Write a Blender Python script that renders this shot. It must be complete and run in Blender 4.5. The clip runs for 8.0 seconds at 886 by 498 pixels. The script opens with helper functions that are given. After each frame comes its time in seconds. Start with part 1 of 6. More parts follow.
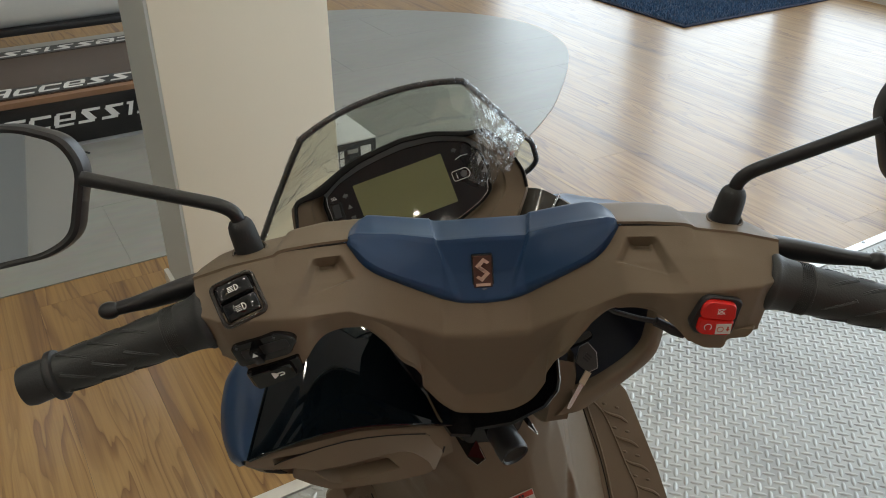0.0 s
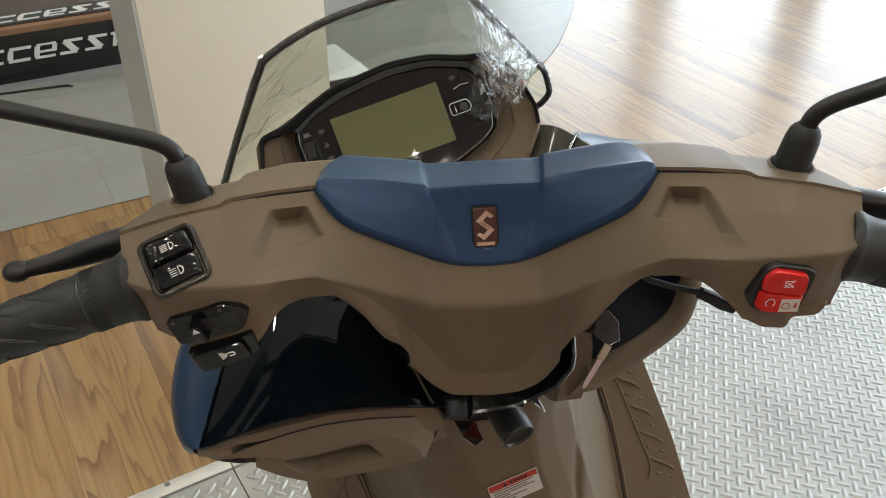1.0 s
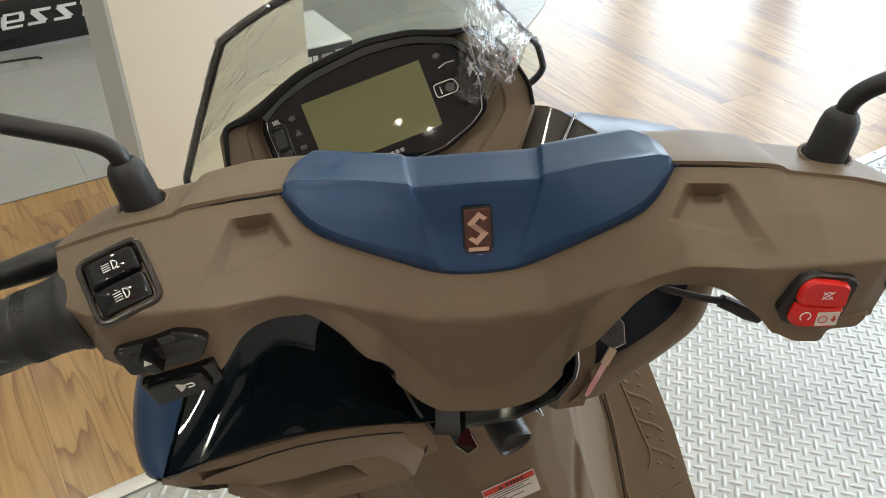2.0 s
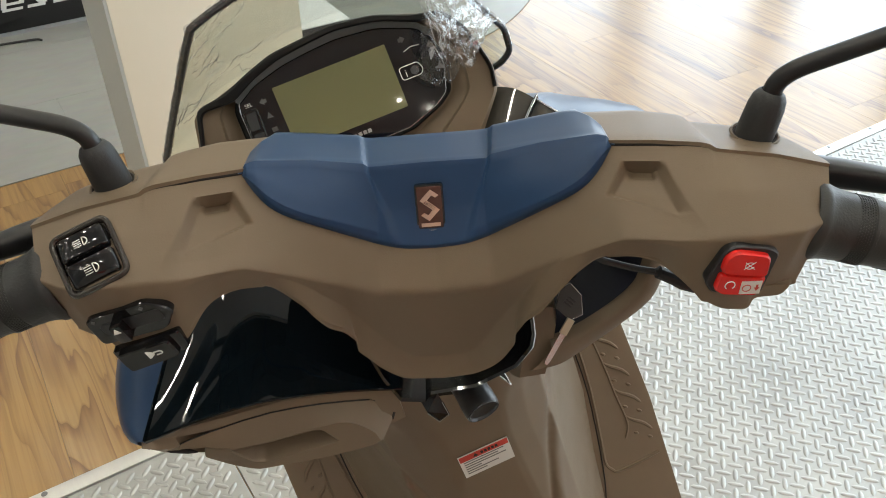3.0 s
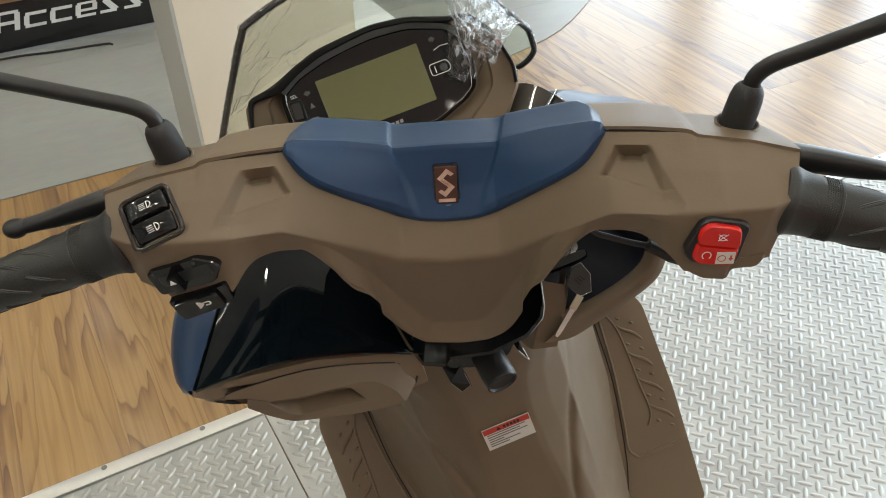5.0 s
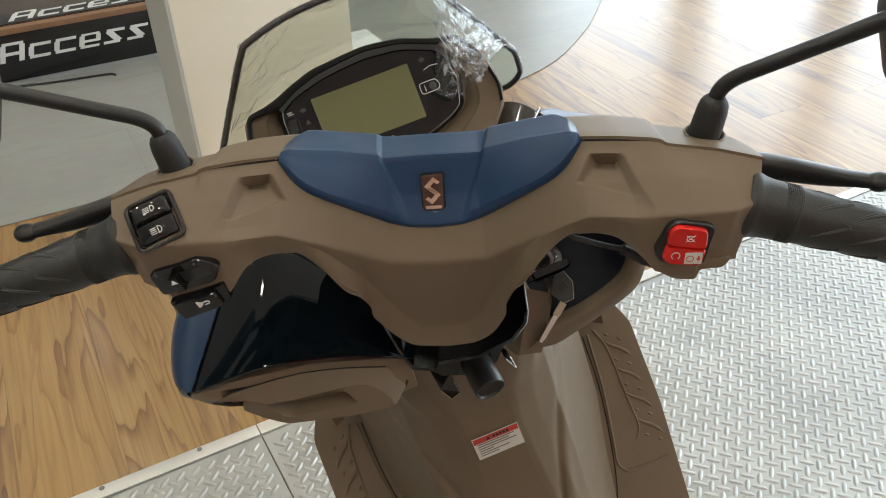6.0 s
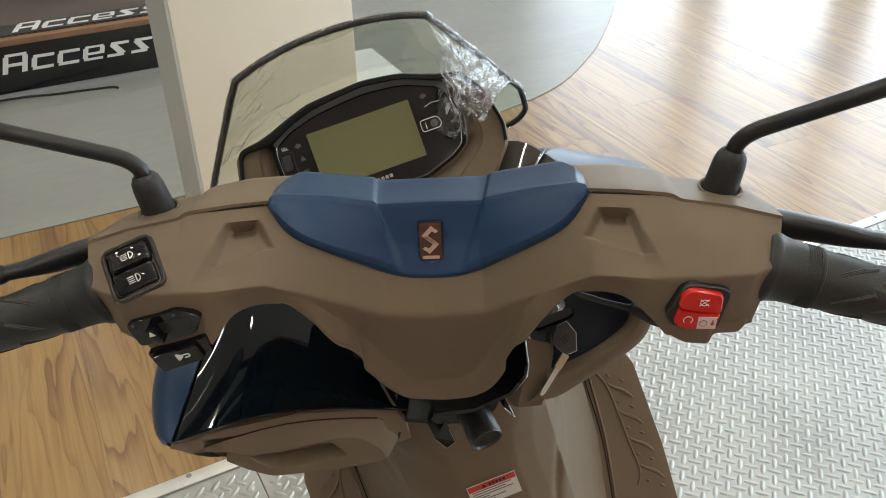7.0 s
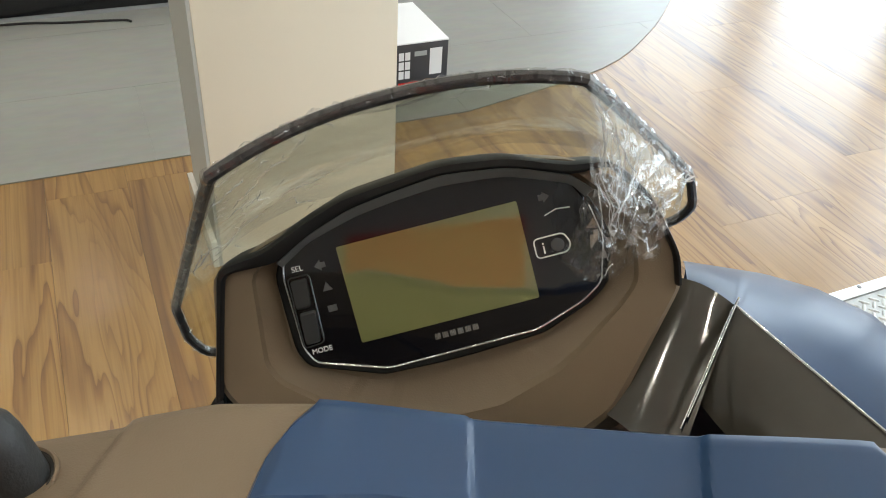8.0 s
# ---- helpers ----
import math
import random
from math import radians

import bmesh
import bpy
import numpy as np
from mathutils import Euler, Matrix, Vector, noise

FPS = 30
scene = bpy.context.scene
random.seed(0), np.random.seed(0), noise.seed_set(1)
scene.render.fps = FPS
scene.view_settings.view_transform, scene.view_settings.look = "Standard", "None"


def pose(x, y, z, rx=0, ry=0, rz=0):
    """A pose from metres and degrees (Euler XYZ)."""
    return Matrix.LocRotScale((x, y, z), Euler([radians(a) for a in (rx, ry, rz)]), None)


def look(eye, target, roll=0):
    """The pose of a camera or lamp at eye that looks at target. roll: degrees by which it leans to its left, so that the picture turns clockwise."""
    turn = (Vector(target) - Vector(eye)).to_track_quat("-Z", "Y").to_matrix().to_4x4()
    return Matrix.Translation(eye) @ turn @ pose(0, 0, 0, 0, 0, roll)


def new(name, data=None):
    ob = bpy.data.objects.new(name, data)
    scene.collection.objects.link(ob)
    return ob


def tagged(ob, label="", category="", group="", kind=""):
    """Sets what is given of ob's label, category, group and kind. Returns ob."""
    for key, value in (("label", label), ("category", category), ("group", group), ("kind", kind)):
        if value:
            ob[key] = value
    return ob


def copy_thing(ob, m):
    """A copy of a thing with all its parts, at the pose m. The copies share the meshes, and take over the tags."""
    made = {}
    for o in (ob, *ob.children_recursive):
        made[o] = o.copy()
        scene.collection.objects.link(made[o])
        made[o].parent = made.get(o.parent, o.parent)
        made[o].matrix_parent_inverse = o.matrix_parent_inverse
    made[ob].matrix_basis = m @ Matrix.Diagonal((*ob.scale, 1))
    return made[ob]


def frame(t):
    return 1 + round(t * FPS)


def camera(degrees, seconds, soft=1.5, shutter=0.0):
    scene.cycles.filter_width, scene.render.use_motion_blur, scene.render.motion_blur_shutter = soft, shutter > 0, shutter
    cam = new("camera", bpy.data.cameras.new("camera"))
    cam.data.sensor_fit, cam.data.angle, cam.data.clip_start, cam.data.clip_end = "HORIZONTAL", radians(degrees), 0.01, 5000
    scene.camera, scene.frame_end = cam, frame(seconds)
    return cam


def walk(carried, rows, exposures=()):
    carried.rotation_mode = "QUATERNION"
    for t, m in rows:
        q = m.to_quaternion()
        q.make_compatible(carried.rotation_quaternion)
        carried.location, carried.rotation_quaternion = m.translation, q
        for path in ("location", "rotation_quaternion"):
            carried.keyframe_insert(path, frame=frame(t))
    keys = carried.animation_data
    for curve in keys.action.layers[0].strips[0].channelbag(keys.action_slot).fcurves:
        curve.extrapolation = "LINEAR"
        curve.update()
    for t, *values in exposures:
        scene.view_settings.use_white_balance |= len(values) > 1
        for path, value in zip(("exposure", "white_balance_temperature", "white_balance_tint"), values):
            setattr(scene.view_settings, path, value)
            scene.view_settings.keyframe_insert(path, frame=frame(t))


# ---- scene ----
cam = camera(55.2, 8.0, soft=1.0)
PATH = [
    (0, (0.003, 0.004, 1.285), (-0.006, 1.743, 0.297), -0.4),
    (0.5, (0.01, 0.043, 1.256), (0.001, 1.757, 0.225), 0.2),
    (1, (0.006, 0.107, 1.232), (-0.001, 1.773, 0.126), 0.3),
    (1.2, (0.004, 0.143, 1.223), (-0.005, 1.793, 0.092), -0.0),
    (2.3, (0.007, 0.166, 1.218), (0.043, 1.768, 0.021), -0.2),
    (2.5, (0.013, 0.158, 1.227), (0.051, 1.748, 0.014), -0.3),
    (3, (0.032, 0.143, 1.232), (0.042, 1.732, 0.017), -0.8),
    (3.5, (0.042, 0.129, 1.235), (0.006, 1.717, 0.019), -1.2),
    (4, (0.048, 0.111, 1.239), (-0.033, 1.695, 0.021), -1.8),
    (5.3, (0.057, 0.076, 1.251), (-0.062, 1.687, 0.071), -2.2),
    (5.5, (0.058, 0.069, 1.251), (-0.057, 1.69, 0.085), -2.2),
    (6, (0.065, 0.052, 1.253), (-0.051, 1.694, 0.117), -2.1),
    (6.5, (0.075, 0.048, 1.252), (-0.041, 1.704, 0.136), -2.1),
    (7, (0.065, 0.089, 1.254), (-0.054, 1.752, 0.149), -0.8),
    (7.3, (0.04, 0.163, 1.249), (-0.094, 1.817, 0.131), 0.4),
    (7.5, (0.018, 0.229, 1.233), (-0.122, 1.886, 0.122), 1.1),
    (7.7, (0.0, 0.292, 1.222), (-0.141, 1.935, 0.09), 2.3),
    (8, (-0.005, 0.371, 1.199), (-0.147, 1.959, -0.008), 3.8),
]
walk(cam, [(t, look(eye, target, roll)) for t, eye, target, roll in PATH], [(0, -.34), (.5, -.20), (1, .11), (2.5, .40), (3.5, .39), (5.5, .29), (6.5, .25), (7.5, .19), (8, .35)])

# ---- light ----
world = bpy.data.worlds.new("world")
scene.world = world
world.use_nodes = True
wn = world.node_tree.nodes
sky = wn.new("ShaderNodeTexSky")
sky.sky_type, sky.sun_disc = "NISHITA", False
sky.sun_elevation, sky.sun_rotation = radians(48), radians(120)
world.node_tree.links.new(sky.outputs[0], wn["Background"].inputs[0])
wn["Background"].inputs[1].default_value = 0.12

ROOM_YAW = 30.5
ROOM = pose(0, 0, 0, 0, 0, ROOM_YAW)          # room axes: u along the window-side normal, v away from the rider
HANDLEBAR = pose(.0275, .4785, 1.0075, 0, -3.2, 1.4)   # handlebar axes
BODY = pose(-.032, .658, .968, 0, 0, 16.2) @ pose(0, 0, 0, 0, -14.6, 0)   # scooter body axes, leaning on its side stand
U0, U1, V0, V1, CEIL = -4.2, 5.0, -3.6, 8.0, 3.1


def lamp(name, m, w, h, watts, colour):
    d = bpy.data.lights.new(name, "AREA")
    d.shape, d.size, d.size_y, d.energy, d.color = "RECTANGLE", w, h, watts, colour
    ob = new(name, d)
    ob.matrix_world = m
    return ob


# daylight in the three glazed bays of the window wall
BAYS = ((-2.6, -.2), (.1, 2.5), (2.8, 3.75), (3.95, 5.1), (5.4, 7.6))
for v0, v1 in BAYS:
    lamp("window_daylight", ROOM @ pose(U1 + .04, (v0 + v1) / 2, 1.5, 0, 90, 0), 2.7, v1 - v0 - .12, 17.5 * (v1 - v0), (.82, .91, 1.0))

# ---- materials ----


def nodes_of(name):
    m = bpy.data.materials.new(name)
    m.use_nodes = True
    nt = m.node_tree
    return m, nt, nt.nodes["Principled BSDF"]


def plain(name, colour, rough=.5, metal=0.0, vary=.12, scale=60, bump=0.0, bump_scale=900, coat=0.0, sheen=0.0, spec=.5):
    """A paint, plastic or metal with fine mottling in colour and roughness, and fine relief."""
    m, nt, b = nodes_of(name)
    n, l = nt.nodes, nt.links
    tc = n.new("ShaderNodeTexCoord")
    no = n.new("ShaderNodeTexNoise")
    no.inputs["Scale"].default_value, no.inputs["Detail"].default_value = scale, 4
    l.new(tc.outputs["Object"], no.inputs["Vector"])
    mix = n.new("ShaderNodeMix")
    mix.data_type = "RGBA"
    mix.inputs["A"].default_value = (*[c * (1 - vary) for c in colour], 1)
    mix.inputs["B"].default_value = (*[min(1, c * (1 + vary)) for c in colour], 1)
    l.new(no.outputs["Fac"], mix.inputs["Factor"])
    l.new(mix.outputs["Result"], b.inputs["Base Color"])
    mr = n.new("ShaderNodeMapRange")
    mr.inputs["To Min"].default_value, mr.inputs["To Max"].default_value = max(.01, rough * .85), min(1, rough * 1.15)
    l.new(no.outputs["Fac"], mr.inputs["Value"])
    l.new(mr.outputs["Result"], b.inputs["Roughness"])
    b.inputs["Metallic"].default_value = metal
    b.inputs["Coat Weight"].default_value = coat
    b.inputs["Coat Roughness"].default_value = .03
    b.inputs["Sheen Weight"].default_value = sheen
    b.inputs["Specular IOR Level"].default_value = spec
    if bump:
        n2 = n.new("ShaderNodeTexNoise")
        n2.inputs["Scale"].default_value, n2.inputs["Detail"].default_value = bump_scale, 2
        l.new(tc.outputs["Object"], n2.inputs["Vector"])
        bp = n.new("ShaderNodeBump")
        bp.inputs["Strength"].default_value, bp.inputs["Distance"].default_value = bump, .001
        l.new(n2.outputs["Fac"], bp.inputs["Height"])
        l.new(bp.outputs["Normal"], b.inputs["Normal"])
    return m


def glow(name, colour, strength):
    m, nt, b = nodes_of(name)
    b.inputs["Base Color"].default_value = (*colour, 1)
    b.inputs["Emission Color"].default_value = (*colour, 1)
    b.inputs["Emission Strength"].default_value = strength
    return m


def clear(name, tint, gloss_rough, edge=.12, most=.9, bump=0.0, bump_scale=80, haze=0.0):
    """Thin clear sheet: lets light straight through with a tint, and shines at glancing angles."""
    m, nt, b = nodes_of(name)
    n, l = nt.nodes, nt.links
    tr, gl, mx = n.new("ShaderNodeBsdfTransparent"), n.new("ShaderNodeBsdfGlossy"), n.new("ShaderNodeMixShader")
    tr.inputs[0].default_value = (*tint, 1)
    gl.inputs["Roughness"].default_value = gloss_rough
    lw, pw = n.new("ShaderNodeLayerWeight"), n.new("ShaderNodeMath")
    pw.operation, pw.inputs[1].default_value = "POWER", 4.0
    l.new(lw.outputs["Facing"], pw.inputs[0])
    mr = n.new("ShaderNodeMapRange")
    mr.inputs["To Min"].default_value, mr.inputs["To Max"].default_value = edge, most
    l.new(pw.outputs[0], mr.inputs["Value"])
    l.new(mr.outputs["Result"], mx.inputs[0])
    l.new(tr.outputs[0], mx.inputs[1])
    l.new(gl.outputs[0], mx.inputs[2])
    if bump:
        tc, no, bp = n.new("ShaderNodeTexCoord"), n.new("ShaderNodeTexNoise"), n.new("ShaderNodeBump")
        no.inputs["Scale"].default_value, no.inputs["Distortion"].default_value = bump_scale, 1.5
        l.new(tc.outputs["Object"], no.inputs["Vector"])
        bp.inputs["Strength"].default_value, bp.inputs["Distance"].default_value = bump, .004
        l.new(no.outputs["Fac"], bp.inputs["Height"])
        l.new(bp.outputs["Normal"], gl.inputs["Normal"])
    out = mx
    if haze:
        df, mh = n.new("ShaderNodeBsdfDiffuse"), n.new("ShaderNodeMixShader")
        df.inputs[0].default_value = (.86, .88, .88, 1)
        mh.inputs[0].default_value = haze
        l.new(mx.outputs[0], mh.inputs[1])
        l.new(df.outputs[0], mh.inputs[2])
        out = mh
    l.new(out.outputs[0], n["Material Output"].inputs["Surface"])
    return m


def wood_floor_material():
    """Light hickory planks: straight grain, cathedral figure, dark mineral streaks and knots, each plank different."""
    m, nt, b = nodes_of("hickory_plank")
    n, l = nt.nodes, nt.links
    tc, oi = n.new("ShaderNodeTexCoord"), n.new("ShaderNodeObjectInfo")
    sh = n.new("ShaderNodeVectorMath")
    sh.operation = "SCALE"
    cmb = n.new("ShaderNodeCombineXYZ")
    for i, k in ((0, 3.1), (1, 47.0), (2, 19.0)):
        ml = n.new("ShaderNodeMath")
        ml.operation, ml.inputs[1].default_value = "MULTIPLY", k
        l.new(oi.outputs["Random"], ml.inputs[0])
        l.new(ml.outputs[0], cmb.inputs[i])
    ad = n.new("ShaderNodeVectorMath")
    ad.operation = "ADD"
    l.new(tc.outputs["Object"], ad.inputs[0])
    l.new(cmb.outputs[0], ad.inputs[1])

    def noise_at(sx, sy, scale, detail=5, dist=0.0, rough=.55):
        mp, no = n.new("ShaderNodeMapping"), n.new("ShaderNodeTexNoise")
        mp.inputs["Scale"].default_value = (sx, sy, 1)
        l.new(ad.outputs[0], mp.inputs["Vector"])
        l.new(mp.outputs[0], no.inputs["Vector"])
        no.inputs["Scale"].default_value, no.inputs["Detail"].default_value = scale, detail
        no.inputs["Distortion"].default_value, no.inputs["Roughness"].default_value = dist, rough
        return no.outputs["Fac"]

    def ramp(src, stops):
        r = n.new("ShaderNodeValToRGB")
        r.color_ramp.elements[0].position, r.color_ramp.elements[0].color = stops[0][0], (*stops[0][1], 1)
        r.color_ramp.elements[1].position, r.color_ramp.elements[1].color = stops[-1][0], (*stops[-1][1], 1)
        for p, c in stops[1:-1]:
            e = r.color_ramp.elements.new(p)
            e.color = (*c, 1)
        l.new(src, r.inputs[0])
        return r.outputs[0]

    def mixed(kind, a, c, fac):
        x = n.new("ShaderNodeMix")
        x.data_type, x.blend_type = "RGBA", kind
        x.inputs["Factor"].default_value = fac if not hasattr(fac, "links") else 1
        if hasattr(fac, "links"):
            l.new(fac, x.inputs["Factor"])
        l.new(a, x.inputs["A"])
        l.new(c, x.inputs["B"])
        return x.outputs["Result"]

    base = ramp(noise_at(6, .5, 1.2, 3, .5), [(.3, (.290, .160, .040)), (.55, (.350, .202, .060)), (.75, (.398, .244, .085))])
    fine = ramp(noise_at(70, 1.3, 2, 4, .2), [(.25, (.70, .64, .57)), (.55, (1.0, 1.0, 1.0)), (.8, (1.06, 1.05, 1.0))])
    col = mixed("MULTIPLY", base, fine, .85)
    # growth rings: each dark on one side and fading on the other, closing into tongues and eyes
    field = n.new("ShaderNodeMath")
    field.operation, field.inputs[1].default_value = "MULTIPLY", 21.0
    l.new(noise_at(6.0, .50, 1.0, 4, .35, .42), field.inputs[0])
    saw = n.new("ShaderNodeMath")
    saw.operation = "FRACT"
    l.new(field.outputs[0], saw.inputs[0])
    lines = ramp(saw.outputs[0], [(.0, (.46, .36, .26)), (.08, (.60, .50, .40)), (.34, (.92, .89, .85)), (.75, (1, 1, 1)), (.94, (.96, .95, .93)), (1.0, (.72, .65, .56))])
    col = mixed("MULTIPLY", col, lines, ramp(noise_at(5, .7, 1.1, 2), [(.34, (.15, .15, .15)), (.45, (.60, .60, .60)), (.56, (1, 1, 1))]))
    streak = ramp(noise_at(13, .35, 1.2, 3, .8), [(.53, (1, 1, 1)), (.62, (.70, .61, .51)), (.74, (.47, .37, .28))])
    col = mixed("MULTIPLY", col, streak, .9)
    mpk, vo = n.new("ShaderNodeMapping"), n.new("ShaderNodeTexVoronoi")
    mpk.inputs["Scale"].default_value = (3.2, 1.0, 1)
    l.new(ad.outputs[0], mpk.inputs["Vector"])
    l.new(mpk.outputs[0], vo.inputs["Vector"])
    vo.inputs["Scale"].default_value = 1.0
    knots = ramp(vo.outputs["Distance"], [(.01, (.45, .33, .24)), (.04, (.70, .60, .49)), (.085, (1, 1, 1))])
    col = mixed("MULTIPLY", col, knots, .8)
    tone = n.new("ShaderNodeHueSaturation")
    mr = n.new("ShaderNodeMapRange")
    mr.inputs["To Min"].default_value, mr.inputs["To Max"].default_value = .92, 1.07
    l.new(oi.outputs["Random"], mr.inputs["Value"])
    l.new(mr.outputs["Result"], tone.inputs["Value"])
    l.new(col, tone.inputs["Color"])
    l.new(tone.outputs[0], b.inputs["Base Color"])
    rr = n.new("ShaderNodeMapRange")
    rr.inputs["To Min"].default_value, rr.inputs["To Max"].default_value = .38, .48
    l.new(noise_at(14, 3, 3, 3), rr.inputs["Value"])
    l.new(rr.outputs["Result"], b.inputs["Roughness"])
    b.inputs["Specular IOR Level"].default_value = .55
    b.inputs["Coat Weight"].default_value, b.inputs["Coat Roughness"].default_value = .61, .21
    bp = n.new("ShaderNodeBump")
    bp.inputs["Strength"].default_value, bp.inputs["Distance"].default_value = .02, .001
    l.new(saw.outputs[0], bp.inputs["Height"])
    l.new(bp.outputs["Normal"], b.inputs["Normal"])
    return m


def stone_tile_material():
    """Grey-beige stone-look tile with soft brushed clouds."""
    m, nt, b = nodes_of("grey_stone_tile")
    n, l = nt.nodes, nt.links
    tc, mp = n.new("ShaderNodeTexCoord"), n.new("ShaderNodeMapping")
    mp.inputs["Scale"].default_value = (1.0, 2.6, 1.0)
    l.new(tc.outputs["Object"], mp.inputs["Vector"])
    big, small = n.new("ShaderNodeTexNoise"), n.new("ShaderNodeTexNoise")
    big.inputs["Scale"].default_value, big.inputs["Detail"].default_value = 1.3, 3
    small.inputs["Scale"].default_value, small.inputs["Detail"].default_value = 14, 3
    for no in (big, small):
        l.new(mp.outputs[0], no.inputs["Vector"])
    m1, m2 = n.new("ShaderNodeMix"), n.new("ShaderNodeMix")
    m1.data_type = m2.data_type = "RGBA"
    m1.inputs["A"].default_value, m1.inputs["B"].default_value = (.235, .238, .212, 1), (.315, .318, .288, 1)
    l.new(big.outputs["Fac"], m1.inputs["Factor"])
    m2.blend_type = "MULTIPLY"
    m2.inputs["Factor"].default_value = .25
    l.new(m1.outputs["Result"], m2.inputs["A"])
    l.new(small.outputs["Color"], m2.inputs["B"])
    hs = n.new("ShaderNodeHueSaturation")
    hs.inputs["Saturation"].default_value, hs.inputs["Value"].default_value = .75, 1.1
    l.new(m2.outputs["Result"], hs.inputs["Color"])
    l.new(hs.outputs[0], b.inputs["Base Color"])
    b.inputs["Roughness"].default_value = .34
    return m


def worn_metal_material(name, colour, rough):
    """Rolled aluminium: scuffed, with patches of differing gloss and fine scratches."""
    m, nt, b = nodes_of(name)
    n, l = nt.nodes, nt.links
    tc = n.new("ShaderNodeTexCoord")
    n1, n2 = n.new("ShaderNodeTexNoise"), n.new("ShaderNodeTexNoise")
    n1.inputs["Scale"].default_value, n1.inputs["Detail"].default_value = 5, 5
    n2.inputs["Scale"].default_value, n2.inputs["Detail"].default_value = 120, 3
    l.new(tc.outputs["Object"], n1.inputs["Vector"])
    l.new(tc.outputs["Object"], n2.inputs["Vector"])
    r = n.new("ShaderNodeValToRGB")
    r.color_ramp.elements[0].position, r.color_ramp.elements[0].color = .3, (*[c * .8 for c in colour], 1)
    r.color_ramp.elements[1].position, r.color_ramp.elements[1].color = .7, (*[min(1, c * 1.1) for c in colour], 1)
    l.new(n1.outputs["Fac"], r.inputs[0])
    l.new(r.outputs[0], b.inputs["Base Color"])
    b.inputs["Metallic"].default_value = .9
    mr = n.new("ShaderNodeMapRange")
    mr.inputs["To Min"].default_value, mr.inputs["To Max"].default_value = rough * .75, rough * 1.35
    l.new(n1.outputs["Fac"], mr.inputs["Value"])
    l.new(mr.outputs["Result"], b.inputs["Roughness"])
    bp = n.new("ShaderNodeBump")
    bp.inputs["Strength"].default_value, bp.inputs["Distance"].default_value = .15, .001
    l.new(n2.outputs["Fac"], bp.inputs["Height"])
    l.new(bp.outputs["Normal"], b.inputs["Normal"])
    return m


BROWN = plain("brown_matt_plastic", (.160, .118, .078), .50, vary=.05, scale=40, bump=.12, bump_scale=1400, spec=.36)
BLUE = plain("blue_satin_paint", (.0170, .0455, .108), .32, vary=.06, scale=30, spec=.30)
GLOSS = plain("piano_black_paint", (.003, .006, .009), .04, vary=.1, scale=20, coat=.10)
# piano black with dusty mottling, its base paled to imitate the ceiling's reflection
GLOSS_PALED = plain("piano_black_paled_for_reflection", (.048, .045, .038), .12, vary=.25, scale=35, coat=.8)
RUBBER = plain("black_rubber", (.018, .019, .020), .55, vary=.15, scale=90, bump=.2, bump_scale=700)
GREY_RUBBER = plain("grip_rubber", (.019, .020, .019), .44, vary=.1, scale=90, bump=.15, bump_scale=900)
DARK = plain("dark_plastic", (.014, .014, .015), .38, vary=.1, scale=80, bump=.06)
STEM = plain("black_painted_steel", (.012, .012, .013), .32, vary=.1, scale=50)
SWITCH = plain("gloss_black_switch", (.007, .007, .008), .07, vary=.1, scale=60)
RED = plain("red_switch_plastic", (.62, .014, .010), .2, vary=.05, scale=60)
WHITE_INK = plain("white_ink", (.72, .72, .70), .5, vary=.03)
GREY_INK = plain("grey_ink", (.07, .07, .075), .5, vary=.03)
RED_INK = plain("red_ink", (.50, .05, .03), .5, vary=.05)
COPPER = plain("warm_chrome_emblem", (.72, .46, .36), .16, metal=1.0, vary=.04)
EMBLEM = plain("emblem_ground", (.10, .045, .035), .25, metal=.5, vary=.05)
SILVER = plain("silver_trim", (.62, .63, .64), .25, metal=.9, vary=.05)
SWITCH_RIM = plain("dark_brown_switch_rim", (.022, .018, .015), .26, vary=.08, scale=60)
STEEL = plain("bright_steel", (.62, .61, .58), .22, metal=1.0, vary=.08, scale=150)
LCD = plain("lcd_panel", (.152, .156, .064), .03, vary=.05, scale=8, spec=1.0, coat=.8)
BEZEL = plain("display_black_glass", (.006, .006, .008), .05, vary=.1, spec=.6)
LABEL_W = plain("label_paper", (.62, .60, .55), .5, vary=.04)
MIRROR = plain("mirror_glass", (.85, .87, .86), .015, metal=1.0, vary=.01)
SCREEN = clear("smoked_screen", (.93, .95, .90), .03, .05, .5)
FOLDS = clear("folded_film", (.985, .988, .99), .07, .06, .95, haze=.012)
CREASE = clear("film_crease", (.97, .97, .97), .12, .16, .85, haze=.26)
SHARD = clear("film_shard", (.97, .97, .97), .12, .30, .9, haze=.08)
WRINKLE = clear("wrinkled_film", (.99, .99, .99), .12, .05, .7, haze=.012)
HOOD_GREY = plain("hood_grey_plastic", (.085, .088, .090), .30, vary=.06, scale=60)
# black rubber, with the shadow round the bezel put into its colour
WELL = plain("black_rubber_and_shadow_well", (.006, .006, .006), .7, vary=.1, scale=80, spec=.12)
HOOD = plain("black_hood_plastic", (.007, .007, .008), .5, vary=.1, scale=80, spec=.25)
SHROUD = plain("black_shroud_plastic", (.005, .005, .006), .07, vary=.1, scale=40, spec=.5, coat=.3)
BUTTON = plain("grey_button_plastic", (.035, .036, .038), .22, vary=.08, scale=60, spec=.5)
JOINT = plain("dark_joint", (.012, .010, .009), .8)
CREAM = plain("cream_wall_paint", (.87, .81, .68), .55, vary=.03, scale=3, bump=.05, bump_scale=200)
